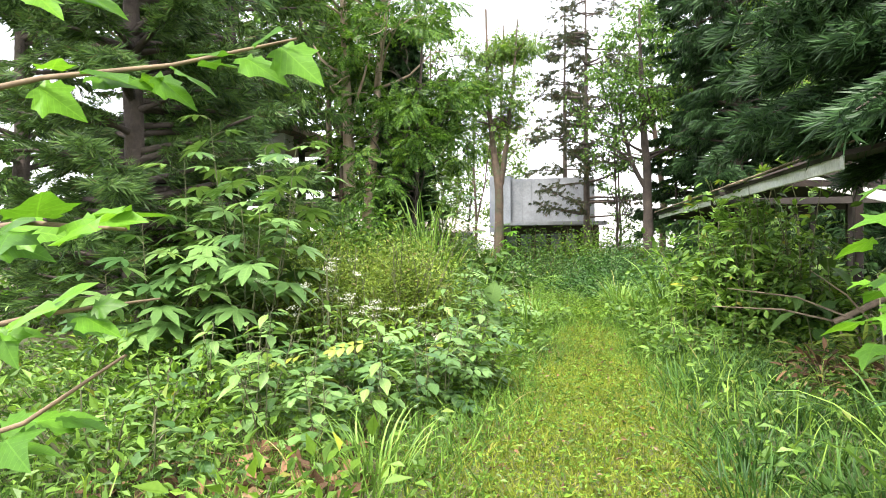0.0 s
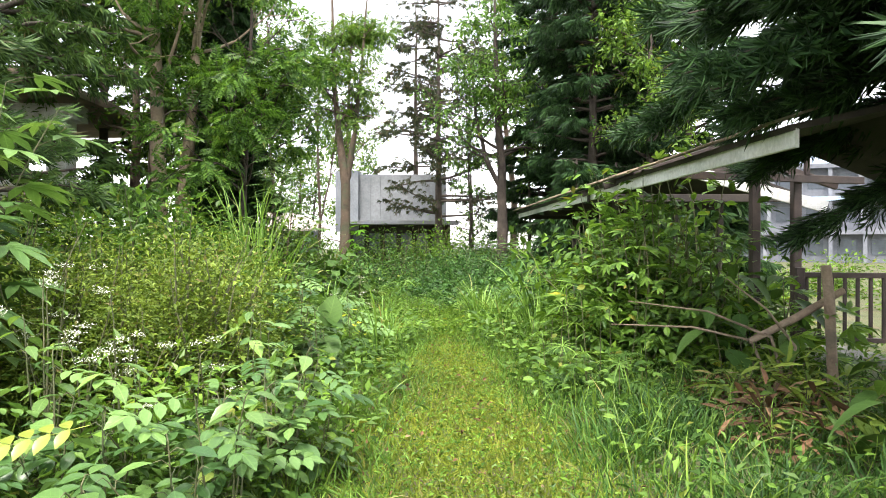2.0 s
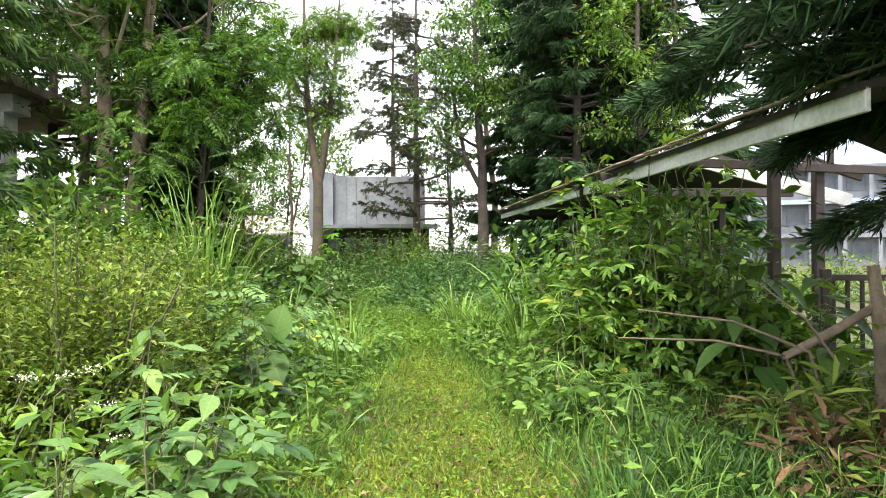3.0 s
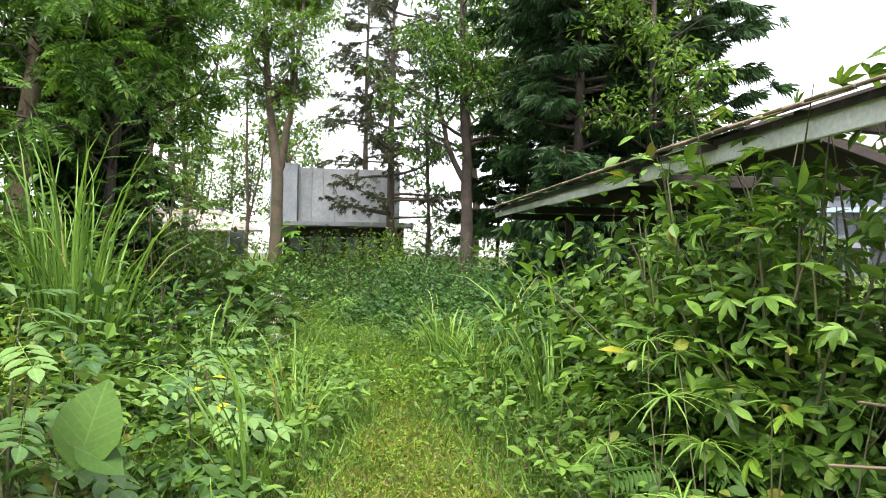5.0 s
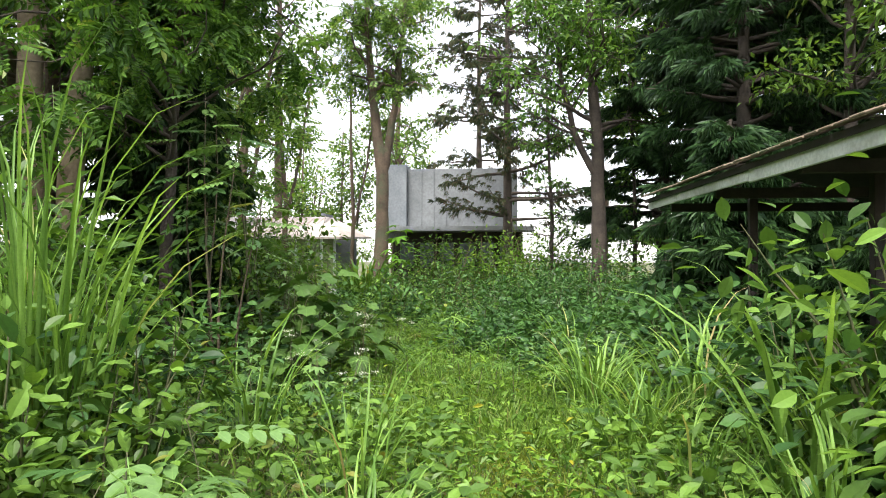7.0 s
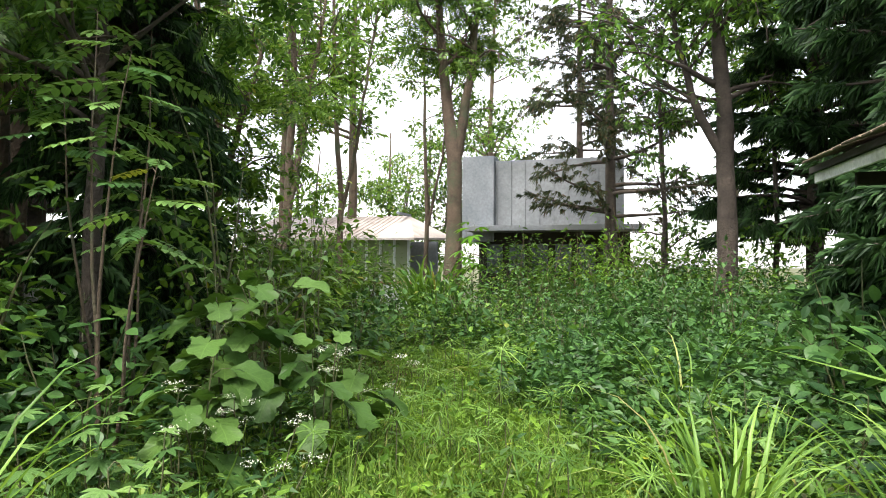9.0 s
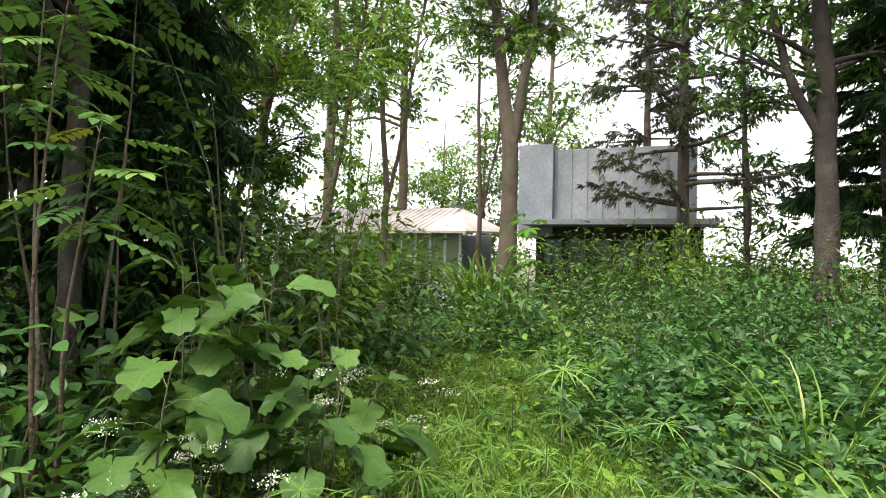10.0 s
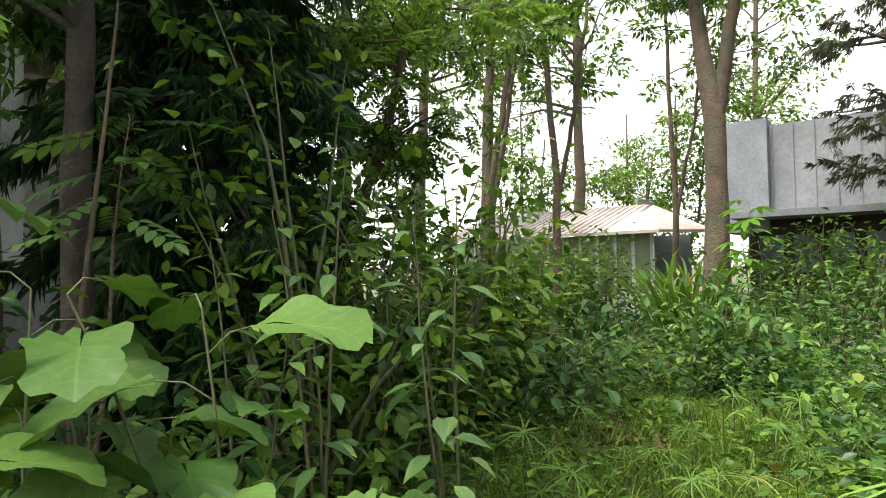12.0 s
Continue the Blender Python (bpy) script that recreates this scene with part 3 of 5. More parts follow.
# ---- ground ----
gx = np.concatenate([[-400, -150, -60, -30], np.arange(-16, 12.1, 0.4), [25, 60, 150, 400]])
gy = np.concatenate([[-400, -120, -40, -15], np.arange(-5, 36, 0.4), [45, 70, 150, 400]])
XX, YY = np.meshgrid(gx, gy, indexing="ij")
V = np.stack([XX, YY, ground_z(XX, YY)], -1).reshape(-1, 3)
i, j = np.meshgrid(np.arange(len(gx) - 1), np.arange(len(gy) - 1), indexing="ij")
k = i * len(gy) + j
F = np.stack([k, k + len(gy), k + len(gy) + 1, k + 1], -1).reshape(-1, 4)
ground = link_mesh("ground", V, F, M["soil"], None, "damp brown soil under overgrown grass and weeds", smooth=True, kind="structure")
ground["category"] = "ground"

# ---- pavilion ----
pav = empty("pavilion", (2.0, 14.0, 0.0), "open garden pavilion with tiled roof and white fascia", "pavilion")


def pav_part(name, bm, mat, label="", turned=False):
    if turned:
        bmesh.ops.transform(bm, matrix=TURN, verts=bm.verts)
    bmesh.ops.translate(bm, verts=bm.verts, vec=(-2.0, -14.0, 0.0))
    return part(name, bm, mat, pav, label)


def slab(p, q, r, s, t):
    """A sheet of thickness t under the corners p q r s."""
    bm = bmesh.new()
    up = [bm.verts.new(v) for v in (p, q, r, s)]
    dn = [bm.verts.new((v[0], v[1], v[2] - t)) for v in (p, q, r, s)]
    bm.faces.new(up)
    bm.faces.new(dn[::-1])
    for a in range(4):
        b = (a + 1) % 4
        bm.faces.new((up[a], dn[a], dn[b], up[b]))
    bmesh.ops.recalc_face_normals(bm, faces=bm.faces)
    return bm


Y0, Y1, Y2, YS = 7.2, 12.6, 19.4, 15.75
TURN = Matrix.Translation((2.0, 16.0, 0)) @ Matrix.Rotation(math.atan(0.05), 4, "Z") @ Matrix.Translation((-2.0, -16.0, 0))
pav_part("fascia", box(bmesh.new(), 1.97, 2.01, Y0, YS, 2.268, 2.418, 0.006), M["white_paint"], "white painted fascia board with green stains", True)
pav_part("fascia", box(bmesh.new(), 1.975, 2.005, YS + 0.01, Y2, 2.285, 2.385, 0.006), M["white_paint"], "narrower weathered far fascia board", True)
pav_part("roof_slope", slab((1.93, Y1, 2.44), (3.6, Y1, 2.98), (3.6, Y2, 2.98), (1.93, Y2, 2.44), 0.06), M["soffit"], "dark boarded roof underside, deepened in colour for shade", True)
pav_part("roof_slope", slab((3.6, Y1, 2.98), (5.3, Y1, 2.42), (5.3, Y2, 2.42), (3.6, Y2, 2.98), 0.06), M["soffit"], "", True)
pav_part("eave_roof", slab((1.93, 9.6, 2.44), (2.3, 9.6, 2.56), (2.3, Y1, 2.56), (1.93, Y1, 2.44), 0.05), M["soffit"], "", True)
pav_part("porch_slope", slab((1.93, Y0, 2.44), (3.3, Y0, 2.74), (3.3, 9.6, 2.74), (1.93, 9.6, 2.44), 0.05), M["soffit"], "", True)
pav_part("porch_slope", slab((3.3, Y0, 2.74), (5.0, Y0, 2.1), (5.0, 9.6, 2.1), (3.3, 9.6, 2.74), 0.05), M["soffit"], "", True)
bm = box(bmesh.new(), 0, 2.2, -0.02, 0.02, -0.08, 0.08, 0.004)
bmesh.ops.transform(bm, matrix=Matrix.Translation((2.95, 11.25, 2.62)) @ Matrix.Rotation(math.atan(0.26), 4, "Y"), verts=bm.verts)
pav_part("barge_board", bm, M["white_paint"], "white barge board of the gable")
# tiles along the eave
tile_bm = bmesh.new()
box(tile_bm, -0.09, 0.09, -0.19, 0.19, 0.0, 0.022, 0.006)
for v in tile_bm.verts:
    v.co.z += 0.03 - 2.2 * v.co.x ** 2
tile_me = bpy.data.meshes.new("roof_tile")
tile_bm.to_mesh(tile_me)
tile_bm.free()
tile_me.materials.append(M["roof_tile"])
slope = math.atan2(0.54, 1.67)
for row in range(3):
    for c in range(72):
        yy = Y0 + 0.1 + c * 0.194
        if row and yy < Y1:
            continue
        xx = 2.0 + row * 0.3
        ob = new("tile", tile_me)
        ob.parent = pav
        if yy > Y2 - 0.1:
            continue
        ob.matrix_local = Matrix.Translation((-2.0, -14.0, 0)) @ TURN @ Matrix.Translation((xx, yy + rng.normal(0, 0.006), 2.462 + (xx - 1.93) * 0.324 + rng.uniform(0, 0.012) + 0.012 * row)) @ Matrix.Rotation(-slope, 4, "Y") @ Matrix.Rotation(radians(90) + rng.normal(0, 0.03), 4, "Z")
for p in ((3.79, 10.66), (4.54, 11.05), (3.4, 16.2), (3.2, 19.0), (5.0, 14.5), (5.0, 16.8), (4.9, 19.0), (2.7, 13.4)):
    pav_part("post", box(bmesh.new(), p[0] - 0.055, p[0] + 0.055, p[1] - 0.055, p[1] + 0.055, -0.1, 2.5, 0.008), M["dark_wood"])
bm = box(bmesh.new(), -1.9, 1.5, -0.03, 0.03, -0.05, 0.05, 0.006)
bmesh.ops.transform(bm, matrix=pose(4.1, 10.85, 2.43, 0, 0, 14), verts=bm.verts)
pav_part("beam", bm, M["dark_wood"])
pav_part("king_post", box(bmesh.new(), 4.62, 4.68, 10.95, 11.01, 2.48, 2.85, 0.004), M["dark_wood"])
# Tie beams share the soffit's shade-darkened colour.
for yy in (12.7, 14.9, 17.1, 19.2):
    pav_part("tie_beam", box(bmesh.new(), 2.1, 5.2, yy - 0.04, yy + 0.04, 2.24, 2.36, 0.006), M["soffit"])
for s, (xa, za, xb, zb) in enumerate(((2.0, 2.36, 3.6, 2.9), (3.6, 2.9, 5.25, 2.36))):
    for yy in (11.3, 12.65):
        L = math.hypot(xb - xa, zb - za)
        bm = box(bmesh.new(), 0, L, -0.03, 0.03, -0.05, 0.05, 0.005)
        bmesh.ops.transform(bm, matrix=Matrix.Translation((xa, yy, za)) @ Matrix.Rotation(-math.atan2(zb - za, xb - xa), 4, "Y"), verts=bm.verts)
        pav_part("rafter", bm, M["dark_wood"])
pav_part("floor_slab", box(bmesh.new(), 2.4, 5.4, 10.3, 19.6, -0.15, 0.14, 0.02), M["mossy_stone"], "mossy concrete floor slab")

# ---- railing beside the pavilion ----
rail = empty("railing", (4.4, 10.7, 0.0), "dark wooden railing with upright balusters beside the pavilion", "railing")
rail.matrix_world = pose(4.4, 10.7, 0.0, 0, 0, -14)
one_box("top_rail", 0, 5.0, -0.03, 0.03, 1.12, 1.19, M["dark_wood"], rail)
one_box("bottom_rail", 0, 5.0, -0.025, 0.025, 0.3, 0.36, M["dark_wood"], rail)
for i in range(34):
    one_box("baluster", 0.06 + i * 0.147, 0.1 + i * 0.147, -0.018, 0.018, 0.36, 1.12, M["dark_wood"], rail, bevel=0.003)
for i in range(4):
    one_box("post", -0.05 + i * 1.65, 0.05 + i * 1.65, -0.05, 0.05, -0.1, 1.25, M["dark_wood"], rail)
stake = empty("wooden_stake", (3.66, 8.85, 0.0), "weathered grey wooden fence post leaning slightly", "post")
V, F = tube([(0.06, 0, -0.2), (0.03, 0, 0.5), (0.0, 0.0, 1.0), (-0.03, 0, 1.33)], [0.055, 0.052, 0.05, 0.046], 8, 0.12)
link_mesh("pole", V, F, M["old_wood"], stake, smooth=True)
V, F = tube([(-0.75, 0.1, 0.55), (-0.3, 0.05, 0.8), (0.15, 0, 1.08)], [0.035, 0.04, 0.035], 7, 0.15)
link_mesh("brace", V, F, M["old_wood"], stake, smooth=True)

# ---- shed and block behind the trees ----
shed = empty("shed", (-6.0, 33.0, 0.0), "low shed with faded sheet roof and glazed front", "shed")
one_box("back_wall", -6.2, -0.4, 1.6, 1.75, 0, 2.3, M["grey_wall"], shed)
one_box("low_wall", -6.2, -0.4, -1.4, -1.25, 0, 0.85, M["pale_wall"], shed)
one_box("wall_cap", -6.25, -0.35, -1.43, -1.2, 0.852, 0.95, M["brick_band"], shed, "reddish brick coping")
for i in range(13):
    one_box("mullion", -6.2 + i * 0.475, -6.12 + i * 0.475, -1.38, -1.3, 0.95, 2.25, M["pale_wall"], shed)
    if i < 12:
        one_box("pane", -6.12 + i * 0.475, -5.725 + i * 0.475, -1.35, -1.34, 0.95, 2.25, M["glass"], shed, bevel=0)
part("roof", slab((-6.6, -1.9, 2.3), (-0.1, -1.9, 2.3), (-1.3, 1.2, 3.2), (-6.6, 1.2, 3.2), 0.07), M["roof_sheet"], shed, "faded pinkish corrugated sheet roof")
for i in range(26):
    bm = slab((-6.55 + i * 0.2, -1.9, 2.325), (-6.51 + i * 0.2, -1.9, 2.325), (-6.51 + i * 0.2, 1.2, 3.225), (-6.55 + i * 0.2, 1.2, 3.225), 0.03)
    part("roof_rib", bm, M["roof_sheet"], shed)
part("hip_roof", slab((-0.1, -1.9, 2.3), (0.3, 1.2, 2.4), (0.3, 1.4, 2.4), (-1.3, 1.2, 3.2), 0.07), M["roof_sheet"], shed)
one_box("hip_board", -1.36, -1.26, 0.0, 1.3, 3.18, 3.26, M["grey_wall"], shed)
blk = empty("annex", (-3.35, 35.0, 0.0), "grey and white flat-roofed outbuilding with steel cladding", "building")
# Near-black wall colour stands for the shade below the canopy.
one_box("lower_wall", -1.6, 3.6, 0, 5, 0, 2.7, M["soffit"], blk, "lower wall with shade put into its near-black colour")
one_box("canopy", -1.8, 4.0, -1.3, 0.3, 2.62, 2.8, M["annex_wall"], blk, "white canopy edge")
one_box("upper_wall", -1.05, 3.4, 0.2, 5, 2.8, 5.2, M["annex_wall"], blk, "white upper wall")
one_box("corner_panel", -2.2, -1.05, -0.1, 5, 2.3, 5.35, M["grey_wall"], blk, "grey cladding panel")
for i in range(9):
    one_box("panel_rib", -1.0 + i * 0.5, -0.96 + i * 0.5, 0.16, 0.2, 2.8, 5.2, M["annex_wall"], blk, bevel=0)
for i in range(6):
    one_box("window", -1.3 + i * 0.8, -0.75 + i * 0.8, -0.05, 0.0, 1.2, 2.2, M["far_window"], blk, bevel=0)

# ---- house porch ----
porch = empty("house_porch", (-10.4, 18.35, 0.0), "white house porch with a square plastered column", "porch")
one_box("platform", -3.5, 1.3, -2, 5, -0.1, 1.55, M["concrete"], porch)
one_box("column", 0.25, 0.75, 0.2, 0.7, 1.7, 4.7, M["white_paint"], porch)
one_box("column_base", 0.15, 0.85, 0.1, 0.8, 1.55, 1.7, M["white_paint"], porch)
one_box("beam", -3.5, 1.0, 0.1, 0.8, 4.7, 5.1, M["white_paint"], porch)
one_box("wall", -3.6, -3.4, -2, 5, 1.55, 5.0, M["white_paint"], porch)
one_box("roof", -3.8, 1.5, -2.3, 5.3, 5.1, 5.3, M["roof_tile"], porch)


# ---- apartment block across the valley ----
apt = empty("apartment_building", (40.0, 62.0, -4.0), "pale multi-storey apartment building with blue roofs, hazy in the distance", "building")
apt.matrix_world = pose(34.0, 58.0, -6.0, 0, 0, -25)
for f in range(5):
    z = f * 3.0
    inset = 0.7 * f
    one_box("storey", -15 + inset, 18 - inset, 0 + inset, 12, z, z + 2.6, M["far_wall"], apt, bevel=0)
    one_box("balcony", -15.5 + inset, 18.5 - inset, -1.0 + inset, 0.2 + inset, z + 2.6, z + 3.0, M["blue_roof"] if f in (1, 3) else M["far_wall"], apt, bevel=0)
    for i in range(11):
        x = -14 + inset + i * (31 - 2 * inset) / 11
        one_box("window", x, x + 1.5, -0.06 + inset, 0.0 + inset, z + 0.8, z + 2.1, M["far_window"], apt, bevel=0)
        one_box("column", x - 0.75, x - 0.45, -0.9 + inset, -0.6 + inset, z, z + 2.6, M["far_wall"], apt, bevel=0)
part("roof", slab((-12, 2, 15.0), (15, 2, 15.0), (12, 7, 18.0), (-9, 7, 18.0), 0.3), M["blue_roof"], apt)

# ---- trees ----
tree("forked_tree", "tall forked tree with slender grey-brown double trunk", (-4.1, 28.0, 0),
     [[(0, 0, -0.2, 0.27), (0.04, 0, 1.5, 0.22), (0.08, 0, 3.0, 0.2), (0.05, 0, 4.3, 0.19), (-0.12, 0, 5.4, 0.14), (-0.4, 0.1, 8.2, 0.09), (-0.5, 0.2, 12, 0.04)],
      [(0.08, 0.03, 4.0, 0.14), (0.2, 0.05, 4.7, 0.13), (0.45, 0.1, 6.2, 0.1), (0.7, 0.2, 9, 0.06), (0.9, 0.3, 11.5, 0.03)]],
     M["bark"], M["tree_light"], PINNATE, 0.42, 7.4, 11, 1.5, 36, 1150, clump=0.65)
tree("leaning_tree", "dark forked tree with mossy trunk beside the pavilion", (2.1, 26.9, 0),
     [[(0, 0, -0.2, 0.22), (0, 0, 2, 0.2), (-0.05, 0, 4.6, 0.16), (-0.2, 0, 7, 0.12), (-0.3, 0, 11, 0.04)],
      [(0, 0, 3.6, 0.1), (-0.6, 0, 4.8, 0.09), (-1.0, 0.1, 6.5, 0.06), (-1.2, 0.1, 8.5, 0.03)]],
     M["bark_dark"], M["tree"], TINY, 0.2, 5.6, 11.5, 2.2, 36, 4600, clump=0.7)
conifer("pine", "tall thin pine with sparse flat tiers, partly withered brown", (-0.35, 32.4, 0), 14, 3.0, 3.2, M["bark_dark"], M["needle_brown"], FINE_SPRAY, 0.8, 4, 0.34, 5, 0.2, 0.0, rise=0.1, fill=2, taper=0.45, loose=0.16)
tree("twin_trunk_tree", "tall tree with two pale straight trunks", (-6.8, 17.4, 0),
     [[(0, 0, -0.2, 0.2), (0.02, 0, 3, 0.17), (-0.1, 0, 6, 0.13), (-0.2, 0, 10, 0.06)],
      [(0.45, 0.1, -0.2, 0.19), (0.5, 0.1, 2.6, 0.16), (0.75, 0.1, 5, 0.12), (1.0, 0.2, 9, 0.05)]],
     M["bark_pale"], M["tree"], PINNATE, 0.46, 5.8, 12, 2.6, 32, 1500, clump=0.65)
for x, y, h, r in ((-7.3, 25.4, 11, 0.11), (-6.6, 26.7, 10, 0.08), (-9.0, 28.2, 11, 0.12), (-5.6, 30.5, 9, 0.07)):
    tree("slender_tree", "slender tree with thin grey trunk and airy leaves", (x, y, 0),
         [[(0, 0, -0.2, r), (0.1, 0, 3, r * 0.9), (rng.uniform(-0.4, 0.4), 0, 6, r * 0.6), (rng.uniform(-0.6, 0.6), 0, h, 0.03)],
          [(0.06, 0, 2.4, r * 0.6), (0.5, 0, 4.4, r * 0.5), (0.9, 0.2, 7.5, 0.03)]],
         M["bark"], M["tree_light"], TINY, 0.18, 5.2, h, 1.5, 18, 1500, clump=0.45)
tree("round_tree", "young leafy tree with light green crown", (-6.9, 21.5, 0),
     [[(0, 0, -0.2, 0.12), (0.1, 0, 2, 0.1), (0.2, 0, 4.5, 0.07), (0.2, 0, 7, 0.03)], [(0.05, 0, 1.4, 0.07), (0.7, 0.1, 3, 0.06), (1.3, 0.2, 5, 0.03)]],
     M["bark"], M["tree_light"], PINNATE, 0.38, 2.4, 6.5, 1.7, 18, 1100, clump=0.55)
for x, y, h, r, low in ((4.9, 24.2, 13, 2.5, 2.4), (6.7, 26.5, 12, 2.4, 2.4), (4.4, 29.5, 15, 2.8, 2.2), (8.2, 33.0, 11, 2.6, 2.2), (7.9, 23.6, 11, 2.5, 2.0)):
    conifer("dark_conifer", "tall dense dark green conifer behind the pavilion", (x, y, 0), h, low, r, M["bark_dark"], M["needle"], SPRAY, 0.5, 7, 0.5, 5, 0.22, 0.05, fill=3, taper=0.4)
conifer("overhanging_conifer", "large dark conifer with drooping needle branches over the path side", (5.5, 6.7, 0), 8, 2.85, 3.9, M["bark_dark"], M["needle"], ROPE_SPRAY, 0.24, 10, 0.36, 11, 0.2, 0.045, lean=(-0.1, 0.0), rise=0.06, fill=4, side=(1.7, 5.0))
conifer("layered_conifer", "large dark green conifer with layered drooping branches", (-6.9, 8.6, 0), 11, 0.8, 2.9, M["bark_dark"], M["needle_mid"], ROPE_SPRAY, 0.4, 8, 0.36, 9, 0.2, 0.05, fill=3)
conifer("layered_conifer", "tall green conifer with layered branches behind the shrubs", (-8.8, 14.5, 0), 13, 1.5, 3.4, M["bark_dark"], M["needle_mid"], SPRAY, 0.62, 6, 0.42, 6, 0.2, 0.05, fill=2)
conifer("spruce", "dense almost black spruce with hanging branches", (-5.6, 18.8, 0), 8.5, 0.4, 1.4, M["bark_dark"], M["needle"], SPRAY, 0.28, 10, 0.32, 9, 0.14, 0.12, fill=3)

for x, y, h, r, mat in ((-9.5, 34, 15, 3.2, "tree"), (-12.5, 30, 14, 3.0, "tree_light"), (3.5, 36, 15, 2.8, "tree"), (-6.0, 42, 16, 3.2, "tree_light"), (6.5, 33, 14, 3.0, "tree"), (-13, 22, 13, 3.2, "tree"), (-12, 16, 12, 3.0, "tree")):
    tree("background_tree", "tall leafy tree in the woodland behind", (x, y, 0),
         [[(0, 0, -0.2, 0.2), (0.1, 0, 4, 0.16), (rng.uniform(-0.5, 0.5), 0, 8, 0.11), (rng.uniform(-0.8, 0.8), 0, h, 0.04)]],
         M["bark"], M[mat], TINY, 0.26, 7.0, h, r, 30, 3600, clump=0.9)
for x, y, h in ((-15.0, 40, 8.5), (-11.5, 43, 7.5), (-8.8, 41, 8.0), (-13.0, 47, 9.0), (-7.0, 46, 8.5)):
    tree("hedge_tree", "pale green bushy tree behind the shed", (x, y, 0), [[(0, 0, -0.2, 0.12), (0.1, 0, 2, 0.1), (0.2, 0, h, 0.03)], [(0.05, 0, 0.8, 0.08), (0.9, 0, 3, 0.06), (1.3, 0, h * 0.8, 0.03)]],
         M["bark"], M["tree_light"], TINY, 0.24, 1.6, h, 2.0, 24, 3200, clump=0.8)
conifer("bare_larch", "half-bare reddish-brown conifer among the trees", (-1.6, 38, 0), 15, 6.0, 2.6, M["bark_dark"], M["needle_brown"], FINE_SPRAY, 0.8, 4, 0.5, 4, 0.2, 0.0, rise=0.05, fill=2, loose=0.15)
tree("overhanging_tree", "broad-leaved tree hanging leafy branches over the shrubs", (-5.0, 17.6, 0),
     [[(0, 0, -0.2, 0.1), (0.05, 0, 2, 0.08), (0.15, 0, 4, 0.06), (0.3, 0, 7.5, 0.03)]],
     M["bark_dark"], M["tree"], PINNATE, 0.42, 2.8, 7.0, 2.2, 26, 1300, clump=0.6)

for x, y, h, r, low in ((-11.5, 11.0, 12, 3.0, 0.6), (-10.5, 22.0, 13, 2.8, 1.2), (-13.0, 17.5, 13, 3.2, 0.8)):
    conifer("layered_conifer", "tall green conifer with layered branches behind the shrubs", (x, y, 0), h, low, r, M["bark_dark"], M["needle_mid"], SPRAY, 0.62, 6, 0.42, 6, 0.2, 0.05, fill=2)
tree("light_crowned_tree", "broadleaf tree with open light green crown", (6.2, 22.4, 0), [[(0, 0, -0.2, 0.15), (0.05, 0, 3, 0.13), (0.1, 0.1, 11, 0.04)]], M["bark_dark"], M["tree_light"], TINY, 0.2, 5.0, 11, 1.9, 22, 3600, clump=0.7)
# Low conifers added to shade the pavilion's inside and close sky gaps.
for x, y in ((6.4, 18.2), (6.6, 20.6), (3.9, 22.0), (5.3, 22.8)):
    conifer("low_conifer", "low dark conifer added to shade and back the pavilion", (x, y, 0), 4.2, 0.3, 1.5, M["bark_dark"], M["needle"], SPRAY, 0.3, 8, 0.45, 9, 0.1, 0.06, fill=3)
for x, y in ((-7.6, 18.75), (-8.6, 19.9)):
    tree("woodland_tree", "woodland tree with plain brown trunk", (x, y, 0), [[(0, 0, -0.2, 0.15), (0.05, 0, 3, 0.13), (0.1, 0.1, 9, 0.04)]], M["bark"], M["tree"], TINY, 0.2, 4.5, 9, 1.8, 18, 2200, clump=0.6)

conifer("young_conifer", "young dark conifer with branches near the ground", (4.75, 5.4, 0), 6, 0.7, 1.7, M["bark_dark"], M["needle"], ROPE_SPRAY, 0.3, 9, 0.36, 8, 0.1, 0.06, fill=3, taper=0.6)

# ---- undergrowth ----
P = region(190000, -1.8, 1.8, -1.0, 17.5)
P = P[abs(P[:, 0]) < path_half(P[:, 1]) + rng.normal(0.12, 0.28, len(P))]
P[:, 0] += path_x(P[:, 1])
blades_field("path_grass", "short trodden yellow-green grass of the path", P, 0.09, M["lawn"], BLADE, 1.9, 0.9)
P = region(170000, -7.0, 5.0, -1.5, 26)
d = abs(P[:, 0] - path_x(P[:, 1]))
P = P[(d > path_half(P[:, 1]) - 0.1 + rng.normal(0, 0.12, len(P))) & (rng.uniform(0, 1, len(P)) < np.clip(1.3 - d / 6, 0.2, 1))]
# The right side takes the darker copy, imitating conifer shade by colour.
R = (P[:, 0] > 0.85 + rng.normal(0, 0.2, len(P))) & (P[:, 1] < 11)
blades_field("side_grass", "ankle-high green grass beside the path", P[~R], 0.2, M["grass"], BLADE, 1.0, 0.6)
blades_field("shaded_grass", "ankle-high grass with the conifer's shade put into its darker colour", P[R], 0.2, M["grass_shade_tint"], BLADE, 1.1, 0.6)
P = region(40000, -8, 6, 0, 27)
P = P[abs(P[:, 0] - path_x(P[:, 1])) > path_half(P[:, 1]) + 0.15]
P = P[~clear(P[:, 0], P[:, 1], 0.95) | (rng.uniform(0, 1, len(P)) < 0.3)]
leaf_field("low_weeds", "low broad-leaved weeds covering the ground", P, rng.uniform(0.03, 0.28, len(P)), M["weed"], TINY, 0.1)
P = region(15000, -3.2, 2.6, 14.5, 25)
P = P[~clear(P[:, 0], P[:, 1], 1.15)]
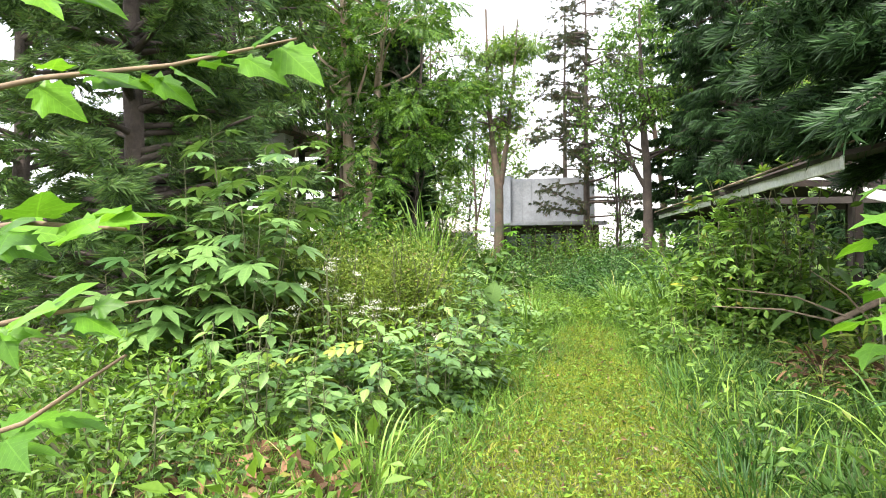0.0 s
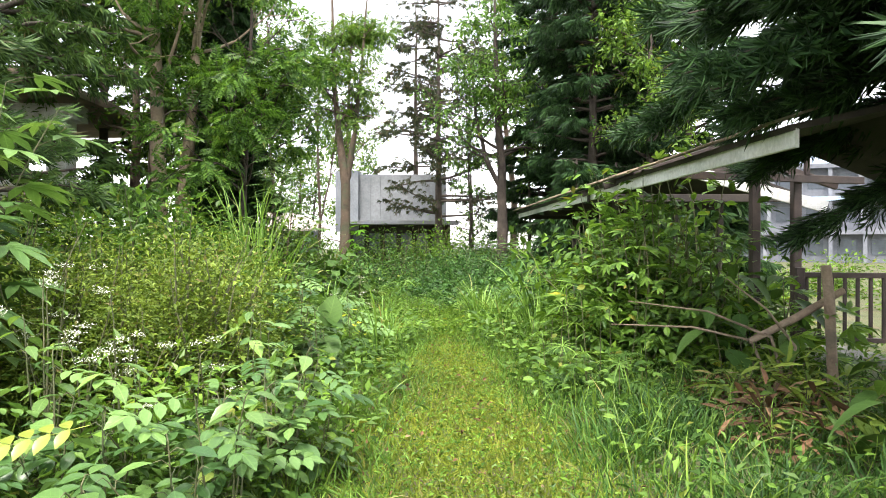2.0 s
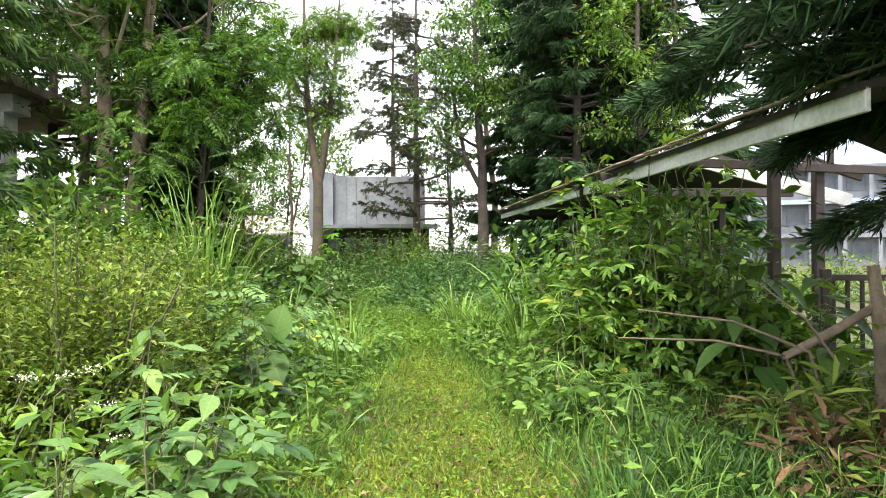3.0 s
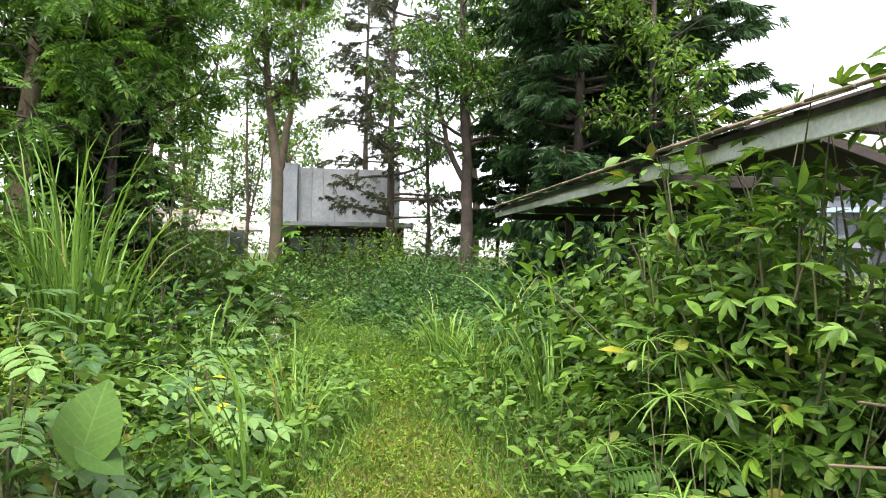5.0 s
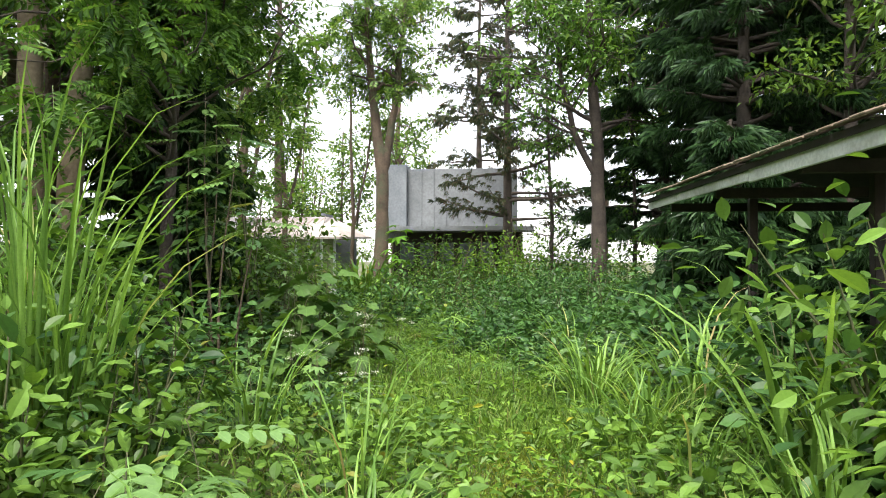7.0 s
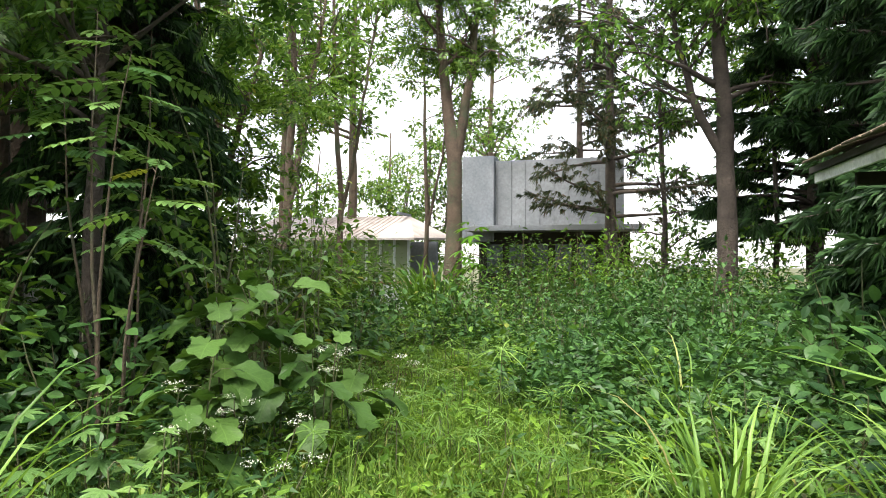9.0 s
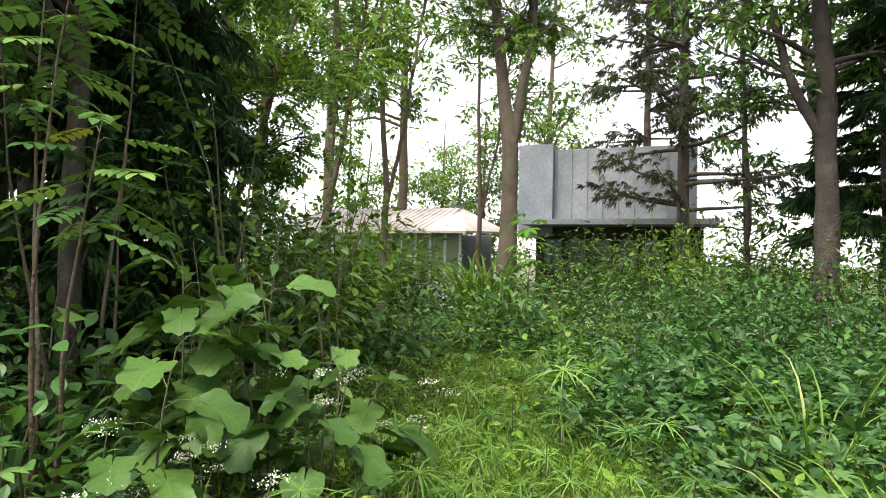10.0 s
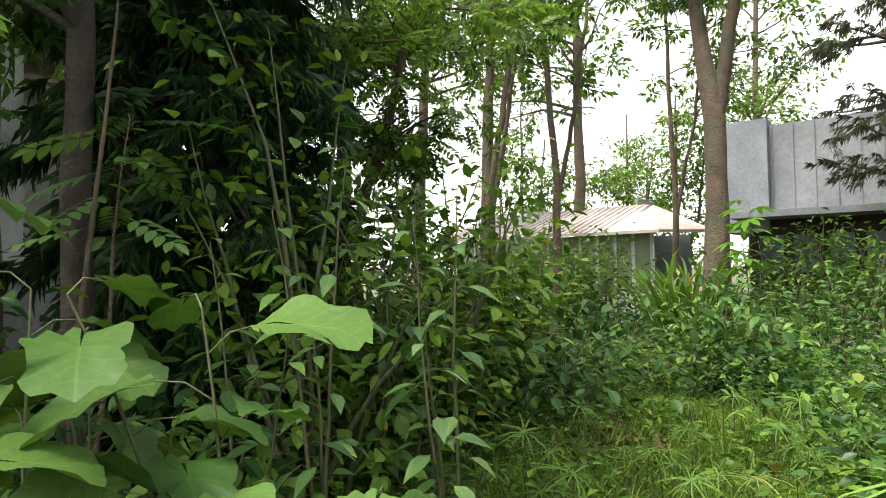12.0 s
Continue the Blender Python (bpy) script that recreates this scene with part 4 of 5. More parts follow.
leaf_field("weed_carpet", "knee-high weeds at the end of the path", P, rng.uniform(0.1, 0.5, len(P)) * np.clip((P[:, 1] - 13) / 6, 0.3, 1), M["weed_cool"], TINY, 0.1)

for k in range(24):
    x, y = rng.uniform(-4.8, -2.1), rng.uniform(7.3, 10.2)
    bush("wispy_shrub", "wispy yellow-green shrub with fine leaves", x, y, 0.6, rng.uniform(1.3, 1.95), TINY, 0.056, 3600, M["wispy"], M["stem"], "shrub", "wispy shrubs", 0.75, 0.9, 14, 0.15)
for k in range(34):
    x, y = rng.uniform(1.3, 3.6), rng.uniform(9.6, 15.5)
    if (x < 0.416 * (y - 7.9) + 0.05 and y > 10.2) or (y < 11.0 and x < 2.0):
        continue
    bush("broadleaf_bush", "dense broad-leaved green bush beside the pavilion", x, y, 0.6, rng.uniform(1.0, 1.7), (OVAL, PALM5, OVAL)[k % 3], (0.15, 0.21, 0.12)[k % 3], (460, 190, 600)[k % 3], M["bright"] if k % 3 == 1 else M["weed"], None, "bush", "bushes by the pavilion", 0.7, 0.6, 8, 0.22)
for k in range(90):
    x, y = rng.uniform(-3.8, 4.4), rng.uniform(17.6, 27.5)
    if clear(x, y, 1.3):
        continue
    bush("weed_bush", "waist-high mass of green weeds under the trees", x, y, 0.8, (0.2 + 0.14 * (y - 17.5)) * rng.uniform(0.6, 1.4), (OVAL if k % 2 else PALM5) if y < 22 else TINY, rng.uniform(0.09, 0.15), 560 if k % 2 or y > 22 else 200, M["weed_cool"] if x > -1.0 or k % 3 == 0 else M["weed"], None, "bush", "weed bushes", 0.8, 0.6, 8, 0.26)
for k in range(36):
    x, y = rng.uniform(-7.5, -2.6), rng.uniform(13.5, 24)
    if clear(x, y, 1.7) or (x > -3.6 and 14.8 < y < 18.2):
        continue
    bush("shrub", "dense dark green shrub beneath the trees", x, y, 0.75, rng.uniform(0.8, 1.9), OVAL, 0.15, 460, M["weed"] if k % 2 else M["weed_cool"], None, "bush", "shrubs under the trees", 0.9, 0.6, 7, 0.24)
for k in range(26):
    x, y = rng.uniform(-6.5, -1.2), rng.uniform(1.8, 8.2)
    bush("low_shrub", "low light green shrub in the clearing", x, y, 0.55, rng.uniform(0.35, 0.9), TINY, 0.1, 520, M["bright"] if k % 2 else M["weed"], None, "bush", "low shrubs", 0.7, 0.7, 9, 0.18)
for k in range(44):
    x, y = rng.uniform(-11.5, -4.2), rng.uniform(9.5, 17)
    if 0 < y - 15.6 + 0.36 * (x + 1.1) + 0.9 and x > -9.9:
        continue
    bush("shrub", "dense dark green shrub beneath the trees", x, y, 0.9, rng.uniform(1.6, 3.0), TINY, 0.18, 900, M["tree"], None, "bush", "shrubs under the trees", 0.6, 0.6, 9, 0.25)

for x, y, n, sp, w, sh in ((-3.4, 13.1, 80, 0.04, 0.65, STRAIGHT_BLADE), (-3.25, 13.2, 50, 0.06, 0.55, LONG_BLADE)):
    blade_tuft("tall_grass", "tall clump of bright green grass with arching blades", x, y, 0.28, 2.75 if sh is STRAIGHT_BLADE else 2.4, n, "tall grasses", sp, w, sh)
for x, y, h, n in ((0.55, 16.2, 1.0, 80), (0.9, 15.0, 0.9, 60), (1.5, 15.6, 1.3, 50), (1.9, 13.6, 1.4, 40), (-1.0, 12.2, 0.7, 40), (-1.35, 3.8, 0.6, 60)):
    blade_tuft("grass_tuft", "tuft of long bright green grass", x, y, 0.2, h, n, "grass tufts", 0.25)

for x, y, h in ((2.3, 10.4, 2.72), (2.5, 11.2, 2.75), (2.2, 12.0, 2.6), (2.9, 10.2, 2.4), (1.9, 11.0, 2.3), (2.0, 13.2, 2.2), (2.6, 10.8, 2.72), (2.1, 11.6, 2.6)):
    bush("climbing_bush", "tall climbing broad-leaved bush grown over the pavilion eave", x, y, 0.5, h, PALM5 if h > 2.7 else OVAL, 0.2 if h > 2.7 else 0.14, 300 if h > 2.7 else 680, M["weed"], None, "bush", "bushes by the pavilion", 0.85, 0.5, 12, 0.22)
for k in range(14):
    x, y = rng.uniform(-3.0, 1.2), rng.uniform(15.8, 20.5)
    if abs(x - path_x(y)) > 0.95:
        bush("lime_bush", "knee-high lime green leafy weed", x, y, 0.4, rng.uniform(0.3, 0.6), OVAL, 0.1, 260, M["bright"], None, "bush", "lime weeds", 0.7, 0.6, 8, 0.16)

P = region(42000, -4.8, 1.0, 14.5, 23.5)
P = P[clear(P[:, 0], P[:, 1], 1.2)]
blades_field("strip_grass", "fresh green grass of the faint onward trail", P, 0.24, M["tall"], BLADE, 1.0, 0.6)
P = region(30000, -1.6, 1.6, -0.5, 15)
P = P[abs(P[:, 0]) < path_half(P[:, 1]) + rng.normal(0.1, 0.3, len(P))]
leaf_field("path_weeds", "tiny yellow-green weeds on the trodden path", P, rng.uniform(0.02, 0.11, len(P)), M["bright"], TINY, 0.042)
P = region(700, -1.0, 1.0, -0.5, 14)
leaf_field("path_litter", "dry leaf scraps fallen on the trodden path", P, rng.uniform(0.03, 0.08, len(P)), M["litter"], TINY, 0.06, "litter", 0.7)

for k in range(26):
    x, y = rng.uniform(-9.5, 3.0), rng.uniform(27.2, 31.5)
    if abs(x + 4.1) < 0.7:
        continue
    bush("backing_shrub", "tall light green shrub in front of the shed", x, y, 0.9, rng.uniform(1.3, 2.1) + (0.5 if x < -6.3 else -0.4 if x < -4 else 0.35), TINY, 0.17, 520, M["bright"] if k % 3 == 0 else M["weed"], None, "bush", "shrubs by the shed", 0.8, 0.6, 7, 0.26)
for k in range(16):
    x, y = rng.uniform(6.5, 15), rng.uniform(12.5, 22)
    bush("garden_bush", "rounded yellow-green garden bush beyond the railing", x, y, 0.9, rng.uniform(0.8, 1.4), TINY, 0.14, 600, M["bright"], None, "bush", "garden bushes", 0.8, 0.6, 7, 0.25)

P = region(9000, -4.0, 3.6, 2.5, 17)
d = abs(P[:, 0] - path_x(P[:, 1]))
P = P[(d > path_half(P[:, 1]) + rng.uniform(0.05, 0.6, len(P))) & (rng.uniform(0, 1, len(P)) < np.clip(1.4 - d / 2.5, 0.1, 1))]
blades_field("meadow_grass", "knee-high loose bright grass along the trail", P, 0.42, M["tall"], LONG_BLADE, 1.2, 0.35)
P = region(9000, -4.5, 1.6, 13.0, 22)
P = P[clear(P[:, 0], P[:, 1], 1.4)]
leaf_field("trail_weeds", "low fresh weeds mixed into the trail grass", P, rng.uniform(0.05, 0.3, len(P)), M["bright"], TINY, 0.09)
P = region(5000, -2.2, 2.0, 8.5, 15)
P = P[abs(P[:, 0] - path_x(P[:, 1])) > path_half(P[:, 1]) + 0.1]
leaf_field("edge_weeds", "shin-high green weeds along the trail edge", P, rng.uniform(0.08, 0.4, len(P)), M["weed"], OVAL, 0.11)
for k in range(12):
    x, y = rng.uniform(-5.8, -4.2), rng.uniform(18.6, 22.5)
    bush("leafy_thicket", "tall fresh green leafy thicket", x, y, 0.6, rng.uniform(1.7, 3.4), OVAL, 0.13, 800, M["bright"] if k % 2 else M["weed"], None, "bush", "thickets", 0.9, 0.5, 9, 0.24)
for k in range(7):
    x, y = rng.uniform(2.3, 3.5), rng.uniform(6.2, 8.6)
    bush("dry_fern", "half-withered brownish fern clump", x, y, 0.4, rng.uniform(0.35, 0.6), LANCE, 0.22, 160, M["litter"] if k % 3 == 0 else M["wispy"], None, "fern", "withered ferns", 0.8, 0.6, 7, 0.18)

for k in range(9):
    x, y = -3.0 + 0.55 * k + rng.uniform(-0.2, 0.2), rng.uniform(29.5, 31.8)
    bush("tall_sapling", "tall thin sapling with loose light leaves", x, y, 0.6, rng.uniform(2.2, 3.3), TINY, 0.16, 420, M["weed"] if k % 2 else M["tree"], M["stem_brown"], "sapling", "saplings before the annex", 0.75, 0.6, 6, 0.26)

# ---- plants close to the path ----
maple_me = leaf_mesh("lobed_leaf", MAPLE, M["maple"])
sapling = empty("lobed_sapling", (-2.3, 1.5, 0), "sapling with bright green lobed leaves leaning over the path edge", "sapling")
V, F = tube([(0, 0, -0.1), (0.1, 0, 0.8), (0.2, 0.05, 1.6), (0.25, 0.1, 2.4), (0.3, 0.1, 3.2)], [0.03, 0.027, 0.022, 0.016, 0.008], 8, 0.08)
link_mesh("trunk", V, F, M["stem_brown"], sapling, smooth=True)
boughs = (((0.22, 0.05, 1.95), (0.6, 0.2, 2.06), (1.0, 0.3, 2.1), (1.4, 0.36, 2.17)), ((0.2, 0.05, 1.5), (0.6, -0.1, 1.56), (1.0, -0.25, 1.58), (1.3, -0.28, 1.56)), ((0.12, 0.0, 0.9), (0.5, -0.1, 0.95), (0.9, -0.16, 1.08), (1.15, -0.1, 1.25)), ((0.25, 0.1, 2.3), (0.7, 0.3, 2.4), (1.2, 0.45, 2.42)), ((0.15, 0, 1.2), (0.5, 0.3, 1.3), (0.8, 0.5, 1.34)))
for b, pts in enumerate(boughs):
    V, F = tube(np.array(pts), np.linspace(0.012, 0.004, len(pts)), 6, 0.1)
    bough = link_mesh("bough", V, F, M["stem_brown"], sapling, smooth=True)
    for n in range((12, 11, 8, 12, 7)[b]):
        f = 0.3 + 0.7 * n / 12
        at = Vector([float(np.interp(f, np.linspace(0, 1, len(pts)), [p[j] for p in pts])) for j in range(3)])
        w = Vector((rng.uniform(0.2, 1.0), rng.uniform(-0.9, 0.9), rng.uniform(-0.5, 0.3)))
        single_leaf(bough, maple_me, at + 0.05 * w, w, rng.uniform(0.11, 0.2), up=(rng.normal(0, 0.3), -0.4 + rng.normal(0, 0.3), 0.9))

leafy_plant("tall_lobed_plant", "tall plant with large bright green lobed leaves", 1.42, 3.25, 2.3, "lobed_leaf", MAPLE, M["maple"], 0.25, 4, 9, 0.45, "", 0.5, 0.66, 0.4, stem_mat=M["stem"])
leafy_plant("silvery_plant", "plant with hanging pale silver-grey leaves", 1.45, 3.35, 1.6, "silvery_leaf", LOBED, M["silver"], 0.32, 1, 3, 0.1, "", 0.2, 0.88, 0.9, stem_mat=M["stem_brown"])
for x, y, h in ((-2.0, 5.85, 0.95), (-1.3, 5.55, 0.85), (-2.85, 5.2, 1.0), (-1.66, 7.0, 1.12), (-2.4, 4.4, 0.8), (-1.55, 4.7, 0.7), (-2.7, 6.3, 1.1), (-1.2, 6.5, 0.9), (-3.3, 5.0, 0.9), (-1.9, 7.6, 1.0)):
    leafy_plant("whorled_sapling", "young sapling with a whorl of large glossy leaves", x, y, h, "whorl_leaf", strip_leaf([0.0, 0.15, 0.21, 0.2, 0.1, 0.0], 0.3, 0.25), M["glossy"], 0.27, 2, 7, 0.2, "whorled saplings", 0.3, 0.78, 0.35)

oval_spots = ((-2.6, 4.6, 0.95), (-2.3, 4.9, 0.85), (-2.9, 5.1, 0.9), (-1.5, 5.8, 0.8), (-1.25, 6.1, 0.85), (-1.8, 6.3, 0.9), (-1.45, 5.3, 0.7), (-1.55, 7.1, 1.05), (-1.45, 8.8, 0.95), (-1.7, 5.0, 0.65), (-2.2, 5.6, 0.8), (-1.1, 6.7, 0.75), (-3.3, 4.4, 0.7), (-2.6, 3.4, 0.6), (-1.9, 4.2, 0.65), (-3.6, 5.4, 0.8))
for k, (x, y, h) in enumerate(oval_spots):
    leafy_plant("oval_leaf_plant", "upright weed with pale oval leaves on dark stems", x, y, h, "oval_leaf", OVAL, M["oval"], 0.21, 3, 10, 0.3, "oval-leaved weeds", 0.5, 0.3, 0.2)
for x, y, h in ((-1.4, 5.6, 0.85), (-1.25, 6.4, 0.9), (-1.9, 5.5, 0.8), (-2.4, 5.9, 0.95), (-1.6, 6.9, 0.9), (-2.2, 4.7, 0.7), (-3.0, 5.6, 0.9), (-1.75, 9.2, 1.25), (-1.75, 9.6, 1.3), (-1.4, 10.4, 0.9), (-1.9, 10.3, 1.1), (-1.6, 11.3, 0.85), (-2.2, 9.0, 1.1), (-1.75, 12.2, 0.8)):
    leafy_plant("pinnate_plant", "bright green plant with feathered leaves", x, y, h, "feather_leaf", pinnate(4, OVAL, 0.34), M["oval"], 0.48, 2, 8, 0.3, "feather-leaved plants", 0.15, 0.35, 0.3)
dock = leafy_plant("dock_plant", "broad round-leaved plant with one large veined leaf", -1.5, 9.15, 0.75, "round_leaf", strip_leaf([0.02, 0.26, 0.36, 0.34, 0.22, 0.0], 0.15, 0.2), M["big"], 0.4, 1, 4, 0.1, "", 0.3, 0.75, 0.6)
single_leaf(dock, LEAF_MESHES["round_leaf"], (0.04, 0, 0.62), (0.2, 0.1, 0.9), 0.36, up=(0.1, -1, 0.35))
leafy_plant("yellowing_plant", "small plant with yellow-green fading leaves", -1.4, 11.1, 0.75, "yellow_leaf", OVAL, leaf_mat("yellow_leaves", (0.3, 0.33, 0.02), (0.42, 0.42, 0.03), None, 0, 0.4, 0.4, single=True, patch=0.1), 0.15, 2, 7, 0.15, "", 0.3, 0.5, 0.2)

for x, y, h in ((-2.8, 6.5, 1.3), (-2.5, 6.8, 1.2), (-3.0, 6.9, 1.35), (-2.4, 6.2, 1.0), (-2.2, 6.5, 0.95), (-3.3, 6.3, 1.15), (-1.95, 6.9, 0.9)):
    leafy_plant("flowering_weed", "tall weed with flat white flower clusters", x, y, h, "lance_leaf", LANCE, M["oval"], 0.14, 3, 9, 0.25, "white flowering weeds", 0.1, 0.2, 0.1, flowers=2, flower_size=0.014)

# large-leaved plants where the walk bends
for x, y, h, n in ((-2.75, 16.6, 1.5, 7), (-2.5, 16.9, 1.55, 7), (-2.15, 16.95, 1.05, 6), (-2.65, 16.2, 1.1, 6), (-2.75, 16.8, 1.3, 6), (-2.0, 17.2, 0.9, 6)):
    leafy_plant("large_leaf_plant", "plant with broad lobed dusty green leaves", x, y, h, "broad_leaf", LOBED, M["big"], 0.36, 2, n + 1, 0.2, "large-leaved plants", 0.5, 0.45, 0.3)
for x, y, h in ((-2.15, 16.85, 0.95), (-2.4, 16.2, 0.65), (-2.0, 16.0, 0.6), (-2.6, 15.9, 0.75), (-1.85, 17.4, 0.8)):
    leafy_plant("flowering_weed", "weed with small white flower heads", x, y, h, "lance_leaf", LANCE, M["oval"], 0.13, 3, 8, 0.2, "white flowering weeds", 0.1, 0.2, 0.1, flowers=2, flower_size=0.013)
for x, y, h in ((-3.3, 18.0, 2.1), (-3.0, 18.5, 2.0), (-3.6, 17.7, 1.7), (-4.0, 19.3, 2.2), (-4.1, 20.0, 1.7), (-3.9, 18.9, 2.2)):
    leafy_plant("slender_weed", "slender upright weed with pointed bright green leaves", x, y, h, "pointed_leaf", strip_leaf([0.0, 0.19, 0.22, 0.12, 0.0], 0.25, 0.3), M["oval"], 0.21, 3, 18, 0.4, "slender weeds", 0.4, 0.12, 0.35)
for x, y, h in ((-1.9, 14.6, 0.75), (-2.2, 15.1, 0.7), (-1.7, 15.2, 0.5), (-2.6, 14.8, 0.8), (0.35, 17.3, 0.7), (0.7, 17.0, 0.75), (0.9, 17.7, 0.7), (0.4, 16.4, 0.5), (1.2, 16.6, 0.9), (-2.9, 15.5, 0.8), (0.2, 18.3, 0.6)):
    leafy_plant("five_finger_weed", "bright green weed with fingered leaves", x, y, h, "finger_leaf", PALM5, M["oval"], 0.17, 2, 8, 0.25, "fingered weeds", 0.4, 0.3, 0.2)

# umbrella sedge
def sedge(x, y, h, size, group):
    z0 = float(ground_z(x, y))
    top = empty("umbrella_sedge", (x, y, z0), "umbrella sedge with drooping star of narrow leaves", "sedge", group)
    V, F = tube(limb_path((0, 0, -0.03), (rng.normal(0, 0.12), rng.normal(0, 0.12), 1), h, 0.03, 5), np.linspace(0.006, 0.004, 5), 5)
    link_mesh("stem", V, F, M["stem"], top, smooth=True)
    tip = V[-5:].mean(axis=0)
    me = leaf_mesh("leaf_star", STAR, M["blade"])
    ob = new("leaf_star", me)
    ob.parent = top
    ob.matrix_local = Matrix.Translation(tip) @ Euler((rng.normal(0, 0.25), rng.normal(0, 0.25), rng.uniform(0, 6))).to_matrix().to_4x4() @ Matrix.Scale(size, 4)


for x, y, h, s in ((1.1, 9.75, 0.95, 0.34), (1.45, 9.3, 0.8, 0.32), (1.35, 10.2, 1.15, 0.32), (1.7, 9.7, 0.9, 0.3), (1.0, 9.2, 0.55, 0.28), (1.25, 8.9, 0.5, 0.3), (1.6, 8.7, 0.5, 0.28), (1.9, 9.1, 0.6, 0.3), (1.15, 10.6, 0.7, 0.3), (1.0, 10.0, 0.6, 0.3), (1.5, 10.0, 1.1, 0.3), (1.25, 9.5, 0.75, 0.32), (1.75, 9.3, 1.0, 0.3), (1.05, 8.6, 0.4, 0.25), (1.4, 8.4, 0.45, 0.27), (0.95, 11.2, 0.6, 0.28), (1.2, 11.6, 0.7, 0.28)):
    sedge(x, y, h, s, "umbrella sedges by the bush")
for k in range(130):
    y = rng.uniform(16.2, 22.0)
    x = float(path_x(y)) + rng.uniform(-1.2, 1.5)
    sedge(x, y, rng.uniform(0.2, 0.5), rng.uniform(0.2, 0.34), "low sedges")
sedge(-1.15, 18.8, 0.75, 0.36, "low sedges")

# tall grasses near the walk
for x, y, h, n, r in ((-1.05, 10.3, 1.25, 26, 0.15), (1.45, 13.3, 1.75, 34, 0.25), (1.9, 13.9, 1.6, 30, 0.25), (1.25, 12.5, 1.1, 40, 0.25), (0.85, 13.5, 0.9, 50, 0.3), (0.6, 14.6, 0.8, 60, 0.35), (0.9, 17.2, 0.8, 40, 0.3), (1.3, 15.2, 1.5, 30, 0.2), (-1.0, 11.6, 0.9, 40, 0.2), (-1.3, 13.2, 1.2, 30, 0.2), (-2.3, 14.0, 1.4, 24, 0.2), (2.3, 16.5, 1.3, 40, 0.3), (0.6, 18.6, 1.3, 30, 0.2)):
    blade_tuft("grass_tuft", "tuft of long bright green grass", x, y, r, h, (2 * n) // 3, "grass tufts", 0.2, 0.95)
grass_clump("reed_clump", "dark hanging reed clump at the forked tree's foot", -4.45, 27.4, 0.5, 1.9, 170, M["grass"], splay=0.3, width=2.2)
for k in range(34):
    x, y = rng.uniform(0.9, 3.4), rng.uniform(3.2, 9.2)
    # These clumps use the same shade-darkened green.
    grass_clump("lush_grass", "lush grass clump with conifer shade put into its dark green", x, y, 0.3, rng.uniform(0.25, 0.45), 90, M["grass_shade_tint"], group="lush grass clumps", splay=0.5, width=1.8)

leafy_plant("palmate_sapling", "young sapling with bright spreading leaf fans", -3.35, 27.2, 2.5, "fan_leaf", PALM5, M["maple"], 0.5, 2, 7, 0.3, "", 0.5, 0.6, 0.3)
for x, y, h in ((3.1, 9.5, 1.35), (3.45, 9.2, 1.2), (2.75, 9.2, 0.9), (3.0, 10.1, 1.5), (2.7, 6.3, 0.7), (3.1, 7.2, 0.8)):
    leafy_plant("giant_leaf_plant", "plant with very large drooping dark green leaves", x, y, h, "giant_leaf", strip_leaf([0.05, 0.2, 0.24, 0.2, 0.12, 0.0], 0.45, 0.25), M["big"], 0.5, 1, 6, 0.2, "giant-leaved plants", 0.3, 0.5, 0.4)

# dry twigs and litter
twig = empty("bare_branch", (3.2, 8.9, 0), "bare pale brown branch arching out of the bush", "branch")
for pts in (((0.1, 0, -0.05), (-0.1, 0, 0.6), (-0.7, 0.1, 0.85), (-1.5, 0.2, 0.95)), ((0, 0.1, -0.05), (-0.25, 0.1, 0.55), (-0.9, 0, 0.7), (-1.7, 0.1, 0.72)), ((0.1, 0.1, -0.05), (0.15, 0, 0.5), (-0.2, -0.1, 0.9), (-0.6, -0.1, 1.2))):
    V, F = tube(np.array(pts), np.linspace(0.02, 0.006, 4), 6, 0.15)
    link_mesh("stick", V, F, M["old_wood"], twig, smooth=True)
for name, x, y, r, n in (("leaf_litter", 2.9, 8.7, 0.7, 700), ("leaf_litter", -3.3, 20.9, 0.7, 500), ("leaf_litter", -2.2, 3.6, 0.9, 500)):
    a, q = rng.uniform(0, 6.3, n), r * np.sqrt(rng.uniform(0, 1, n))
    P = np.column_stack([x + q * np.cos(a), y + q * np.sin(a)])
    leaf_field(name, "scattered dry reddish-brown fallen leaves", P, rng.uniform(0.02, 0.12, n), M["litter"], SMALL, 0.13, "litter", 0.7)

for x, y in ((1.45, 10.4), (1.75, 10.7), (1.3, 9.0)):
    leafy_plant("fern", "large fern with arching feathered fronds", x, y, 0.45, "frond", pinnate(11, LANCE, 0.3), M["big"], 0.75, 1, 9, 0.1, "ferns", 0.1, 0.3, 0.1, category="fern")

for x, y, h in ((-4.0, 7.2, 2.9), (-4.5, 7.6, 3.2), (-3.8, 6.6, 2.2), (-5.0, 7.0, 2.6), (-4.8, 6.2, 1.8)):
    leafy_plant("palmate_shrub", "tall shrub with spreading fingered leaves", x, y, h, "palmate_leaf", PALM5, M["oval"], 0.5, 4, 10, 0.7, "palmate shrubs", 0.7, 0.35, 0.35, category="shrub")

